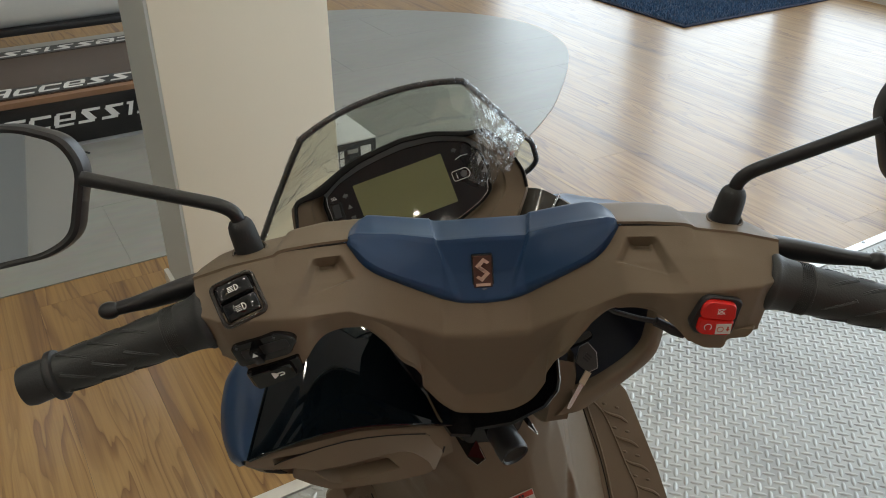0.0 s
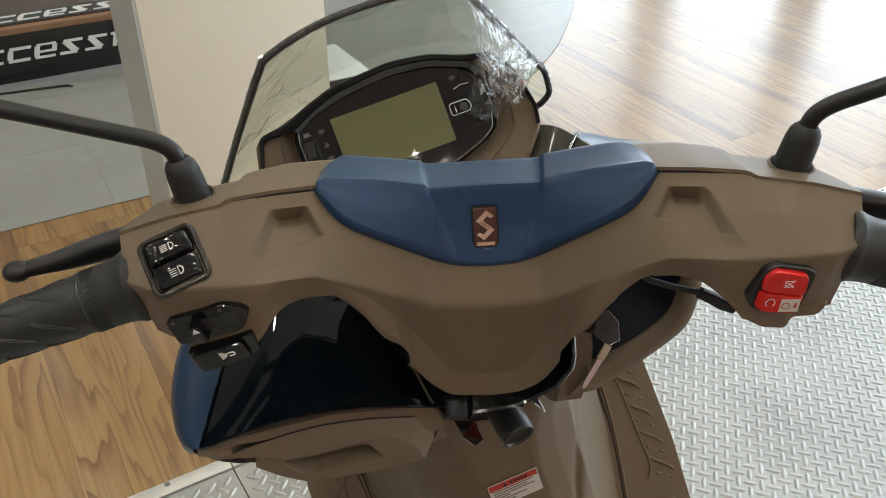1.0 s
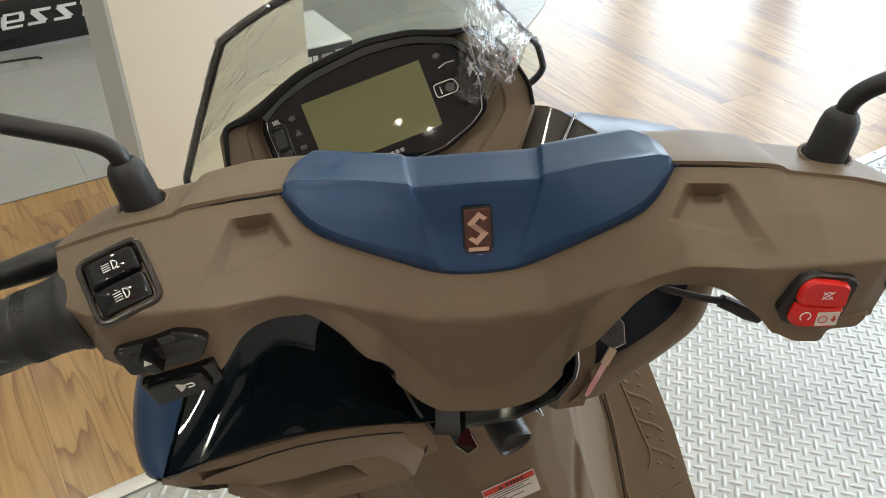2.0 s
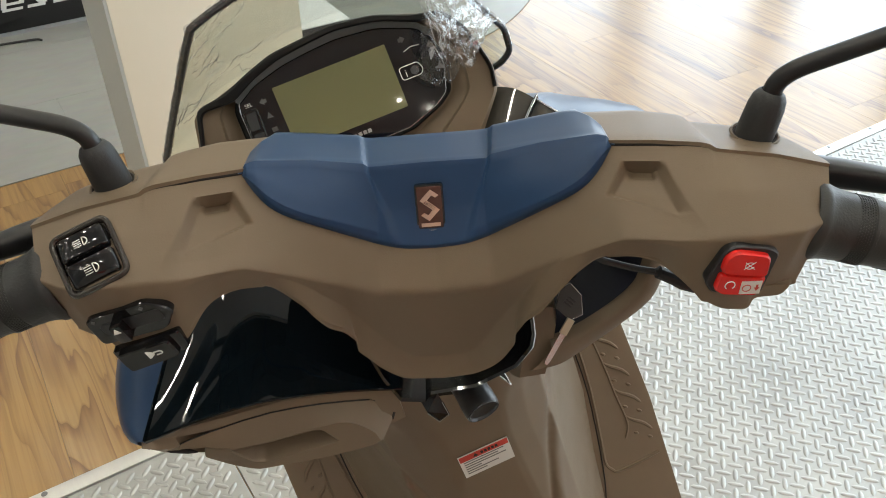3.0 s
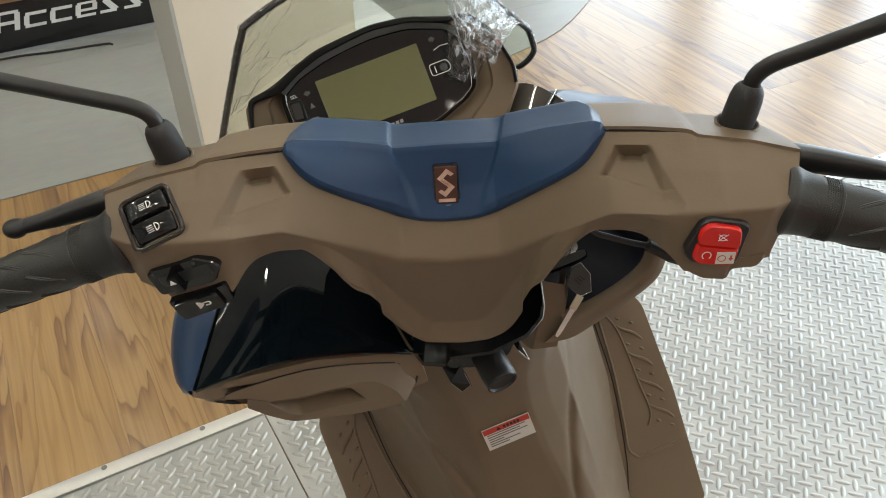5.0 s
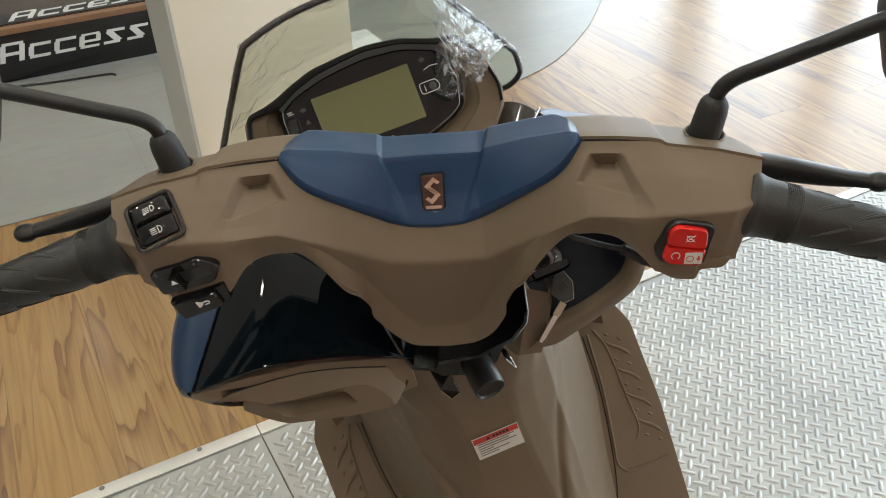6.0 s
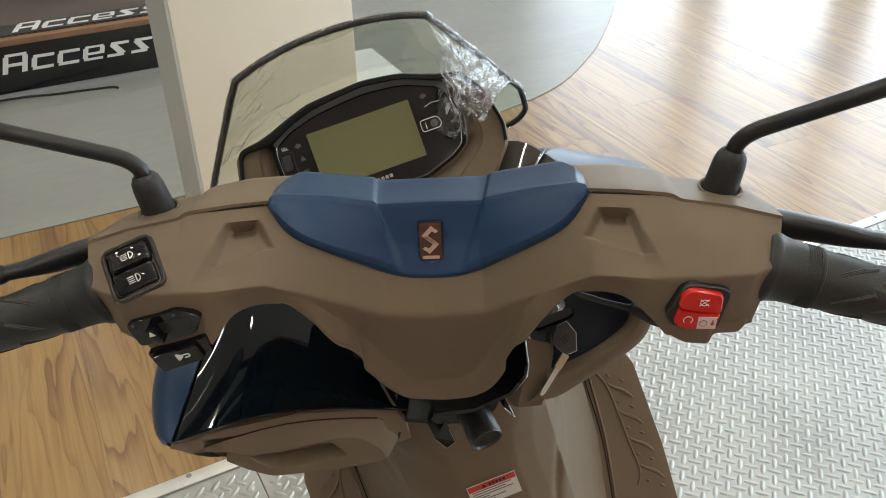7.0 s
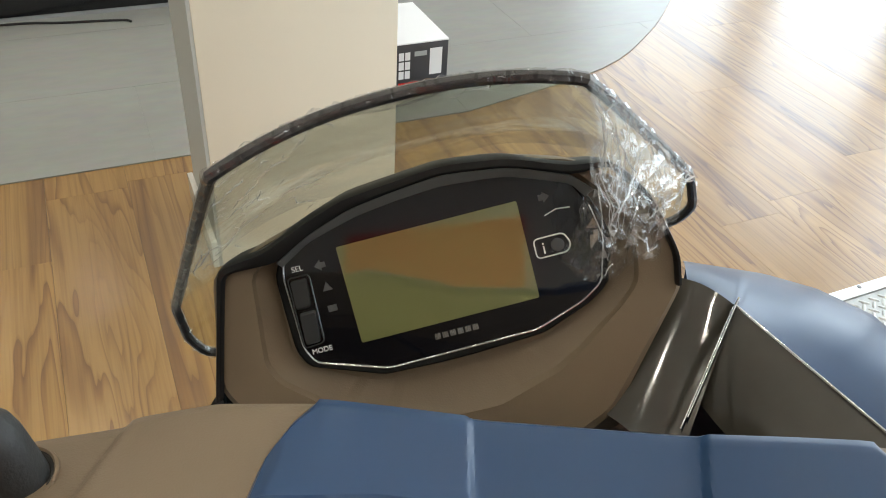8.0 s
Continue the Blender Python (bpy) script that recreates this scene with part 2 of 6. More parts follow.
GREY_WALL = plain("grey_wall_paint", (.34, .35, .35), .5, vary=.04, scale=4, bump=.05, bump_scale=200)
BACKWALL = plain("pale_back_wall_paint", (.70, .69, .66), .6, vary=.04, scale=3)
PILLAR_GREY = plain("pillar_grey_paint", (.50, .52, .50), .55, vary=.03, scale=4, bump=.05, bump_scale=200)
WALL = plain("off_white_wall_paint", (.66, .64, .59), .6, vary=.03, scale=3, bump=.05, bump_scale=200)
CEILING = plain("white_ceiling_paint", (.78, .78, .76), .7, vary=.03, scale=3, bump=.05, bump_scale=100)
WOOD = wood_floor_material()
TILE = stone_tile_material()
PLATE = worn_metal_material("aluminium_tread_plate", (.43, .435, .42), .44)
LUG = worn_metal_material("aluminium_tread_lug", (.465, .47, .452), .44)
ALU = worn_metal_material("aluminium_edge_strip", (.74, .73, .70), .38)
SUBFLOOR = plain("dark_underlay", (.05, .035, .02), .8)
RISER = plain("black_display_laminate", (.010, .010, .011), .22, vary=.1, scale=5)
BAND = plain("black_vinyl_band", (.009, .009, .010), .30, vary=.1, scale=5, spec=.18)
TOPGLOSS = plain("dark_brown_gloss_laminate", (.040, .019, .011), .20, vary=.2, scale=7, spec=.16)
EDGEWOOD = plain("brown_wood_edge", (.20, .105, .055), .4, vary=.2, scale=30)
LETTER = plain("silver_vinyl", (.62, .62, .60), .4, vary=.03)
CARD = plain("brown_cardboard", (.42, .30, .18), .8, vary=.08, scale=12)
WHITE_PAINT = plain("white_gloss_paint", (.72, .72, .68), .2, vary=.03, coat=.4)
BOXPRINT = plain("dark_carton_print", (.035, .035, .04), .4, vary=.2, scale=15)
BOXWHITE = plain("white_carton", (.74, .75, .76), .5, vary=.04, scale=10)
RUG = plain("blue_rug_pile", (.030, .095, .20), .95, vary=.35, scale=70, sheen=.3)
RUGEDGE = plain("dark_rug_binding", (.012, .02, .05), .8)
REDPANEL = plain("red_wall_panel", (.50, .03, .025), .45, vary=.04, scale=3)
ORANGE = glow("lit_orange_sign_face", (.80, .08, .03), .17)
SCREW = plain("grey_screw_head", (.20, .20, .20), .4, metal=.7)
DIFFUSER = glow("lamp_diffuser", (1.0, .95, .80), 140.0)
CHROME_FRAME = plain("grey_window_frame", (.25, .26, .27), .4, metal=.6, vary=.05)
PANE = clear("window_glass", (.96, .98, .97), .01, .04, .7)
DAY = glow("bright_outdoors", (.80, .91, 1.0), 2.6)
TYRE = plain("tyre_rubber", (.018, .018, .018), .75, vary=.15, scale=40, bump=.2, bump_scale=200)

# ---- mesh helpers ----
FRAME_OF = {}


def empty_thing(name, m, label, category, group="", kind=""):
    ob = new(name)
    ob.empty_display_size = .1
    ob.matrix_world = m
    FRAME_OF[ob.name] = m.copy()
    return tagged(ob, label, category, group, kind)


def finish(bm, smooth, angle=35):
    bmesh.ops.remove_doubles(bm, verts=bm.verts, dist=1e-6)
    bmesh.ops.recalc_face_normals(bm, faces=bm.faces)
    if smooth:
        for f in bm.faces:
            f.smooth = True
        for e in bm.edges:
            if len(e.link_faces) == 2 and e.calc_face_angle(0) > radians(angle):
                e.smooth = False


def part(name, bm, material, parent=None, label="", m=None, smooth=True, angle=35):
    """One mesh object out of a bmesh whose points lie in the axes m, under a thing or a part."""
    finish(bm, smooth, angle)
    me = bpy.data.meshes.new(name)
    bm.to_mesh(me)
    bm.free()
    me.materials.append(material)
    return place(name, me, parent, label, m)


def place(name, me, parent=None, label="", m=None):
    ob = new(name, me)
    m = m if m is not None else Matrix.Identity(4)
    if parent is not None:
        ob.parent = parent
        ob.matrix_local = FRAME_OF[parent.name].inverted() @ m
    else:
        ob.matrix_world = m
    FRAME_OF[ob.name] = m.copy()
    if label:
        ob["label"] = label
    return ob


def box(bm, x0, x1, y0, y1, z0, z1, bevel=0.0):
    r = bmesh.ops.create_cube(bm, size=1, matrix=Matrix.Translation(((x0 + x1) / 2, (y0 + y1) / 2, (z0 + z1) / 2)) @ Matrix.Diagonal((x1 - x0, y1 - y0, z1 - z0, 1)))
    if bevel:
        es = list({e for v in r["verts"] for e in v.link_edges})
        bmesh.ops.bevel(bm, geom=es, offset=bevel, segments=2, affect="EDGES", profile=.6)
    return bm


def boxed(*a, bevel=0.0):
    return box(bmesh.new(), *a, bevel=bevel)


def skin(rows, closed=False, caps=False):
    """A mesh through rows of points; closed joins each row's ends."""
    bm = bmesh.new()
    vs = [[bm.verts.new(p) for p in r] for r in rows]
    k = len(rows[0])
    for a, b in zip(vs, vs[1:]):
        for j in range(k if closed else k - 1):
            q = (a[j], a[(j + 1) % k], b[(j + 1) % k], b[j])
            try:
                bm.faces.new(q)
            except ValueError:
                pass
    if caps:
        for r in (vs[0], vs[-1]):
            try:
                bm.faces.new(r)
            except ValueError:
                pass
    return bm


def normals_of(g):
    g = np.asarray(g, float)
    du, dv = np.gradient(g, axis=0), np.gradient(g, axis=1)
    n = np.cross(du, dv)
    ln = np.linalg.norm(n, axis=2, keepdims=True)
    return n / np.maximum(ln, 1e-9)


def shell(g, thick):
    """A sheet of some thickness out of a grid of points; thick goes against the grid's normals."""
    g = np.asarray(g, float)
    back = g - normals_of(g) * thick
    bm = bmesh.new()
    a = [[bm.verts.new(p) for p in r] for r in g]
    b = [[bm.verts.new(p) for p in r] for r in back]
    nr, nc = len(a), len(a[0])
    for i in range(nr - 1):
        for j in range(nc - 1):
            bm.faces.new((a[i][j], a[i][j + 1], a[i + 1][j + 1], a[i + 1][j]))
            bm.faces.new((b[i][j], b[i + 1][j], b[i + 1][j + 1], b[i][j + 1]))
    for i in range(nr - 1):
        for j in (0, nc - 1):
            bm.faces.new((a[i][j], a[i + 1][j], b[i + 1][j], b[i][j]))
    for j in range(nc - 1):
        for i in (0, nr - 1):
            bm.faces.new((a[i][j], a[i][j + 1], b[i][j + 1], b[i][j]))
    return bm


def tube(path, radius, sides=12, caps=True):
    """A rod along a path; radius is a number or one for each point."""
    pts = [Vector(p) for p in path]
    rad = radius if isinstance(radius, (list, tuple)) else [radius] * len(pts)
    t = (pts[1] - pts[0]).normalized()
    n = t.orthogonal().normalized()
    rows = []
    for i, p in enumerate(pts):
        a, b = pts[max(i - 1, 0)], pts[min(i + 1, len(pts) - 1)]
        t2 = (b - a).normalized()
        n = (n - t2 * n.dot(t2)).normalized()
        c = t2.cross(n)
        rows.append([p + (n * math.cos(k) + c * math.sin(k)) * rad[i] for k in (2 * math.pi * j / sides for j in range(sides))])
    return skin(rows, closed=True, caps=caps)


def curve_through(points, steps=8):
    """Catmull-Rom points through some control points."""
    p = [Vector(q) for q in points]
    p = [p[0] * 2 - p[1]] + p + [p[-1] * 2 - p[-2]]
    out = []
    for i in range(1, len(p) - 2):
        a, b, c, d = p[i - 1:i + 3]
        for k in range(steps):
            t = k / steps
            out.append(.5 * ((2 * b) + (c - a) * t + (2 * a - 5 * b + 4 * c - d) * t * t + (3 * b - a - 3 * c + d) * t ** 3))
    out.append(p[-2])
    return out


def rounded(outline, r=.003, steps=4):
    """A closed 2D outline with its corners rounded."""
    out, k = [], len(outline)
    for i in range(k):
        a, b, c = Vector(outline[i - 1]), Vector(outline[i]), Vector(outline[(i + 1) % k])
        d1, d2 = a - b, c - b
        q = min(r, d1.length * .45, d2.length * .45)
        p1, p2 = b + d1.normalized() * q, b + d2.normalized() * q
        for s in range(steps + 1):
            t = s / steps
            out.append(p1 * (1 - t) ** 2 + b * 2 * t * (1 - t) + p2 * t * t)
    return out


def slab(outline, z0, z1, edge=0.0, m=None):
    """A plate from a 2D outline between two heights, its upper rim chamfered by edge."""
    bm = bmesh.new()
    c = sum((Vector(p) for p in outline), Vector((0, 0))) / len(outline)
    rows = [[(*p, z0) for p in outline]]
    if edge:
        rows.append([(*p, z1 - edge) for p in outline])
        size = max((Vector(p) - c).length for p in outline)
        rows.append([(*(c + (Vector(p) - c) * (1 - edge / size)), z1) for p in outline])
    else:
        rows.append([(*p, z1) for p in outline])
    bm.free()
    bm = skin(rows, closed=True, caps=True)
    if m is not None:
        bmesh.ops.transform(bm, matrix=m, verts=bm.verts)
    return bm


def lathe(profile, sides=20):
    """A turned shape about z from (radius, height) pairs."""
    rows = [[(r * math.cos(k), r * math.sin(k), z) for k in (2 * math.pi * j / sides for j in range(sides))] for r, z in profile]
    return skin(rows, closed=True, caps=True)


def merge(*bms):
    out = bmesh.new()
    for b in bms:
        me = bpy.data.meshes.new("tmp")
        b.to_mesh(me)
        b.free()
        out.from_mesh(me)
        bpy.data.meshes.remove(me)
    return out


def axes(origin, x, n):
    """A frame at origin whose x runs along x and whose z is the normal n."""
    n = Vector(n).normalized()
    x = Vector(x)
    x = (x - n * x.dot(n)).normalized()
    y = n.cross(x)
    return Matrix(((x[0], y[0], n[0], origin[0]), (x[1], y[1], n[1], origin[1]), (x[2], y[2], n[2], origin[2]), (0, 0, 0, 1)))


def lettering(text, size, depth=.0002):
    cu = bpy.data.curves.new("lettering", "FONT")
    cu.body, cu.size, cu.align_x, cu.align_y, cu.extrude = text, size, "CENTER", "CENTER", depth
    ob = new("lettering", cu)
    me = bpy.data.meshes.new_from_object(ob)
    bpy.data.objects.remove(ob)
    return me


def write(name, text, size, material, parent, m, label=""):
    me = lettering(text, size)
    me.materials.append(material)
    return place(name, me, parent, label, m)


def table(rows, a):
    """Values of the columns of rows at a, by straight interpolation on the first column."""
    r = np.array(rows, float)
    return [np.interp(a, r[:, 0], r[:, i]) for i in range(1, r.shape[1])]


# ---- the room ----


def wall_with_openings(name, m, length, height, thick, openings, material):
    """A wall along x of the axes m; openings are (x0, x1, z0, z1)."""
    bm = bmesh.new()
    xs = 0.0
    for x0, x1, z0, z1 in openings:
        box(bm, xs, x0, 0, thick, 0, height)
        if z0 > 0:
            box(bm, x0, x1, 0, thick, 0, z0)
        box(bm, x0, x1, 0, thick, z1, height)
        xs = x1
    box(bm, xs, length, 0, thick, 0, height)
    ob = part(name, bm, material, m=m, smooth=False)
    return tagged(ob, kind="structure")


wall_with_openings("wall_window_side", ROOM @ pose(U1, V1, 0, 0, 0, -90), V1 - V0, CEIL, .2, [(V1 - v1, V1 - v0, .06, 2.9) for v0, v1 in BAYS[::-1]], WALL)
wall_with_openings("wall_far", ROOM @ pose(U0, V1, 0), U1 - U0 + .2, CEIL, .2, [], GREY_WALL)
wall_with_openings("wall_left", ROOM @ pose(U0, V0, 0, 0, 0, 90), V1 - V0, CEIL, .2, [], GREY_WALL)
wall_with_openings("wall_behind", ROOM @ pose(U1, V0, 0, 0, 0, 180), U1 - U0, CEIL, .2, [], BACKWALL)
tagged(part("ceiling", boxed(U0 - .2, U1 + .2, V0 - .2, V1 + .2, CEIL, CEIL + .15), CEILING, m=ROOM, smooth=False), kind="structure")
tagged(part("ground", boxed(-60, 60, -60, 60, -.4, -.12), plain("outdoor_paving", (.30, .29, .27), .8, vary=.15, scale=2), m=ROOM, smooth=False), kind="structure")
tagged(part("backdrop", boxed(U1 + 9, U1 + 9.2, V0 - 14, V1 + 14, -.1, 12), DAY, m=ROOM, smooth=False), kind="structure")
for i, (v0, v1) in enumerate(BAYS):
    w = empty_thing("window_%d" % (i + 1), ROOM @ pose(U1, v0, .06), "tall grey-framed shop window full of daylight", "window", "shop windows", "structure")
    wm = ROOM @ pose(U1 + .1, v0, .06)
    fr = bmesh.new()
    L, Hh = v1 - v0, 2.84
    for y0, y1, z0, z1 in ((0, .06, 0, Hh), (L - .06, L, 0, Hh), (.06, L - .06, 0, .06), (.06, L - .06, Hh - .06, Hh), (.06, L - .06, 2.1, 2.15)):
        box(fr, -.03, .03, y0, y1, z0, z1, bevel=.004)
    part("window_frame", fr, CHROME_FRAME, w, m=wm, smooth=False)
    p = part("pane", boxed(-.004, .004, .06, L - .06, .06, Hh - .06), PANE, w, m=wm, smooth=False)
    p.visible_shadow = False

# red panel on the wall behind the rider, seen in the mirror
panel = part("red_wall_panel", boxed(-1.1, 1.8, V0 + .005, V0 + .03, .06, 1.7, bevel=.006), REDPANEL, m=ROOM, smooth=False)
sign = part("orange_sign_board", boxed(-1.86, -.72, V0 + .005, V0 + .05, 2.36, 2.80, bevel=.006), ORANGE, m=ROOM, smooth=False)
tagged(sign, "lit orange-red sign board high on the back wall", "sign board")
tagged(panel, "plain red display panel fixed to the back wall", "wall panel")


def ceiling_light(u, v):
    t = empty_thing("ceiling_light", ROOM @ pose(u, v, CEIL), "small round white ceiling downlight, switched on", "ceiling light", "rows of ceiling lights")
    m = ROOM @ pose(u, v, CEIL)
    part("housing", lathe([(.074, -.001), (.074, -.010), (.068, -.016), (.046, -.018), (.044, -.012), (.042, -.004), (.01, -.003)], 24), CEILING, t, m=m)
    part("diffuser", lathe([(.001, -.012), (.0430, -.012), (.0425, -.0165), (.030, -.0195), (.001, -.0205)], 24), DIFFUSER, t, m=m)
    return t


first = ceiling_light(-3.2, -2.6)
for u in (-3.2, -2.42, -1.64, -.87, -.10, .67, 1.45, 2.2, 3.0):
    for v in (-2.6, -1.3, 0.0, 1.21, 2.5, 4.2, 5.8):
        if (u, v) != (-3.2, -2.6) and not (v < -2 and -2.5 < u < .5):
            copy_thing(first, ROOM @ pose(u, v, CEIL))
for u, v in ((-.74, -2.92), (-.62, -3.10)):
    copy_thing(first, ROOM @ pose(u, v, CEIL) @ Matrix.Diagonal((.21, .21, .21, 1)))

# cream pillar with a grey left side and a white skirting strip
pillar = empty_thing("pillar", ROOM @ pose(.371, 1.857, 0), "square cream-painted pillar with a grey side face", "pillar", kind="structure")
pm = ROOM @ pose(.371, 1.857, 0)
part("shaft", boxed(.003, .407, 0, .29, 0, CEIL - .001, bevel=.002), CREAM, pillar, m=pm)
part("grey_side", boxed(-.004, .0035, .002, .288, 0, CEIL - .001), PILLAR_GREY, pillar, "grey painted side face", m=pm, smooth=False)
part("skirting", boxed(-.018, -.0045, -.002, .30, 0, .07, bevel=.003), WHITE_PAINT, pillar, "white skirting strip", m=pm)

# ---- the grey inlay of stone-look tiles in the wooden floor ----
VG = 2.352
BEND = [(1.20, VG), (1.75, 2.49), (2.08, 2.70), (2.34, 2.94), (2.65, 3.28), (2.82, 3.55), (2.887, 3.89), (2.80, 4.22), (2.60, 4.46), (2.15, 4.80), (1.40, 5.02)]
arc = [(U0, VG)] + [tuple(p) for p in curve_through(BEND, 4)] + [(U0, 5.02)]


def clip_polygon(poly, u0, u1, v0, v1):
    for axis, lim, sign in ((0, u0, 1), (0, u1, -1), (1, v0, 1), (1, v1, -1)):
        out = []
        for i in range(len(poly)):
            p, q = poly[i - 1], poly[i]
            dp, dq = sign * (p[axis] - lim), sign * (q[axis] - lim)
            if (dp >= 0) != (dq >= 0):
                k = dp / (dp - dq)
                out.append((p[0] + (q[0] - p[0]) * k, p[1] + (q[1] - p[1]) * k))
            if dq >= 0:
                out.append(q)
        poly = out
        if len(poly) < 3:
            return []
    return poly


inlay = empty_thing("floor_inlay", ROOM @ pose(0, VG, 0), "grey stone-look floor inlay with a rounded end", "floor", kind="structure")
part("bed", slab(arc, -.012, .0014), TILE, inlay, m=ROOM, smooth=False)
TU, TV = .90, .445
for i in range(-5, 4):
    for j in range(7):
        u0 = i * TU + (.45 if j % 2 else 0) + .30
        v0 = VG - .001 + j * TV
        poly = clip_polygon(arc, u0 + .0004, u0 + TU - .0004, v0 + .0004, v0 + TV - .0004)
        if poly:
            bm = slab(poly, -.006, .0035, .0003)
            part("tile", bm, TILE, inlay, m=ROOM, smooth=False)

# ---- platform of tread plate under the scooter ----
TRIM = .030
SKEW = 1.55
PLAT = ROOM @ pose(0, 1.257, 0, 0, 0, SKEW)       # platform axes: along its front edge, and away from the rider
tread = empty_thing("tread_plate_platform", PLAT, "low platform of bright aluminium diamond tread plate", "platform")
joints = [-2.2, .273, 3.3]
for a, c in zip(joints, joints[1:]):
    part("plate", boxed(a + .0012, c - .0012, -2.85, -TRIM - .0015, .0015, .007, bevel=.0008), PLATE, tread, m=PLAT, smooth=False)
for a, c in zip(joints, joints[1:]):
    s = part("edge_strip", boxed(a + .001, c - .001, -TRIM, 0, .0015, .011, bevel=.0015), ALU, tread, "bare aluminium edge strip", m=PLAT)
    u = a + .136
    while u < c:
        part("screw", slab([(.0055 * math.cos(k * math.pi / 5), .0055 * math.sin(k * math.pi / 5)) for k in range(10)], 0, .0012, .0006), SCREW, s, m=PLAT @ pose(u, -.0075, .011))
        u += .185


def lug_mesh():
    """One raised lens-shaped bar of the tread pattern, along x."""
    rows = []
    n = 6
    for i in range(n + 1):
        t = i / n
        x = -.0135 + .027 * t
        w = .0046 * math.sqrt(max(.06, 1 - (2 * t - 1) ** 4))
        h = .0024 * math.sqrt(max(.02, 1 - (2 * t - 1) ** 4))
        rows.append([(x, -w, 0), (x, -w * .62, h * .72), (x, -w * .20, h), (x, w * .20, h), (x, w * .62, h * .72), (x, w, 0)])
    bm = skin(rows, caps=False)
    return bm


lb = lug_mesh()
finish(lb, True, 60)
lug = bpy.data.meshes.new("lug")
lb.to_mesh(lug)
lug.materials.append(LUG)
lug_v = [tuple(v.co) for v in lb.verts]
lug_f = [[v.index for v in f.verts] for f in lb.faces]
lb.verts.ensure_lookup_table()
lb.free()
PITCH = .02075
all_v, all_f, near = [], [], 0
c45 = math.sqrt(.5)
for i in range(-190, 190):
    for j in range(-190, 190):
        u, v = (i - j) * PITCH * c45 + .5913, (i + j) * PITCH * c45 - .0095
        if not (-1.15 < u < 2.7 and -.35 < v < 1.257 + .0270 * u - TRIM - .014):
            continue
        if min(abs(u - q + .0270 * (v - 1.257)) for q in joints) < .012:
            continue
        x, y = u * .8616 - v * .5075, u * .5075 + v * .8616
        if y < .15 or (abs(x - .08) < .12 and y < .95):
            continue
        turn = 45 if (i + j) % 2 else -45
        m = ROOM @ pose(u, v, .0068, 0, 0, turn)
        if near < 300 and .30 < x < .78 and 1.02 < y < 1.42:
            place("lug", lug, tread, m=m)
            near += 1
        else:
            k = len(all_v)
            all_v += [tuple(m @ Vector(p)) for p in lug_v]
            all_f += [[q + k for q in f] for f in lug_f]
me = bpy.data.meshes.new("lugs")
me.from_pydata(all_v, [], all_f)
me.materials.append(LUG)
me.polygons.foreach_set("use_smooth", [True] * len(me.polygons))
tagged(place("tread_lug_rest", me, tread), kind="stuff")

# ---- black display plinth with silver vinyl shapes ----
PV0, PV1, PH = 3.39, 4.12, .215
plinth = empty_thing("display_plinth", ROOM @ pose(0, PV0, 0), "low black display plinth with a glossy dark brown top", "plinth")
part("riser", boxed(-3.2, 1.1, PV0, PV1, .02, PH - .022, bevel=.002), RISER, plinth, m=ROOM)
part("kick_strip", boxed(-3.19, 1.09, PV0 + .006, PV1 - .006, .0036, .0195), GREY_WALL, plinth, "grey kick strip", m=ROOM, smooth=False)
part("top_board", boxed(-3.2, 1.1, PV0 - .002, PV1 + .002, PH - .0215, PH, bevel=.002), EDGEWOOD, plinth, "brown wooden top board", m=ROOM)
part("gloss_top", boxed(-3.19, 1.09, PV0 + .035, PV1 - .01, PH + .0002, PH + .003), TOPGLOSS, plinth, "glossy dark brown laminate", m=ROOM, smooth=False)
for a, c in ((PV0 + .045, PV0 + .165), (PV1 - .125, PV1 - .02)):
    part("black_band", boxed(-3.18, 1.08, a, c, PH + .0032, PH + .0042), BAND, plinth, m=ROOM, smooth=False)


def slanted(x, w, h, kind):
    """The bars of one slanted block of an unlettered word shape, as four-cornered pieces."""
    def q(px, pz):
        return (x + px * w + pz * h * .28, pz * h)
    def bar(x0, z0, x1, z1):
        return [q(x0, z0), q(x1, z0), q(x1, z1), q(x0, z1)]
    sets = {"bracket": [bar(.06, 0, 1, .20), bar(0, .20, .24, .80), bar(.06, .80, 1, 1)],
            "arch": [bar(0, 0, .22, .86), bar(.06, .86, .94, 1), bar(.78, 0, 1, .86), bar(.22, .34, .78, .50)],
            "loop": [bar(.06, 0, .95, .17), bar(0, .17, .24, .86), bar(.08, .86, .94, 1), bar(.24, .38, 1, .54), bar(.78, .54, 1, .86)],
            "step": [bar(0, 0, .80, .19), bar(.12, .81, 1, 1), [q(.50, .19), q(.90, .19), q(.44, .81), q(.06, .81)]],
            "post": [bar(.30, 0, .68, .82), bar(.04, .82, .68, 1)]}
    return sets[kind]


WORD = (("arch", .098), ("bracket", .090), ("bracket", .090), ("loop", .090), ("step", .088), ("step", .088), ("post", .046), ("step", .085), ("step", .085))


def word_shapes(parent, m, start, h, k=1.0):
    x = start
    for kind, w in WORD:
        hh = h * (1.32 if kind == "arch" else 1)
        bm = bmesh.new()
        for poly in slanted(x, w * k * .86, hh, kind):
            lo = [bm.verts.new((p[0], p[1], 0)) for p in poly]
            hi = [bm.verts.new((p[0], p[1], .0012)) for p in poly]
            bm.faces.new(hi)
            for i in range(4):
                bm.faces.new((lo[i - 1], lo[i], hi[i], hi[i - 1]))
        part("vinyl_shape", bm, LETTER, parent, m=m, smooth=False)
        x += w * k


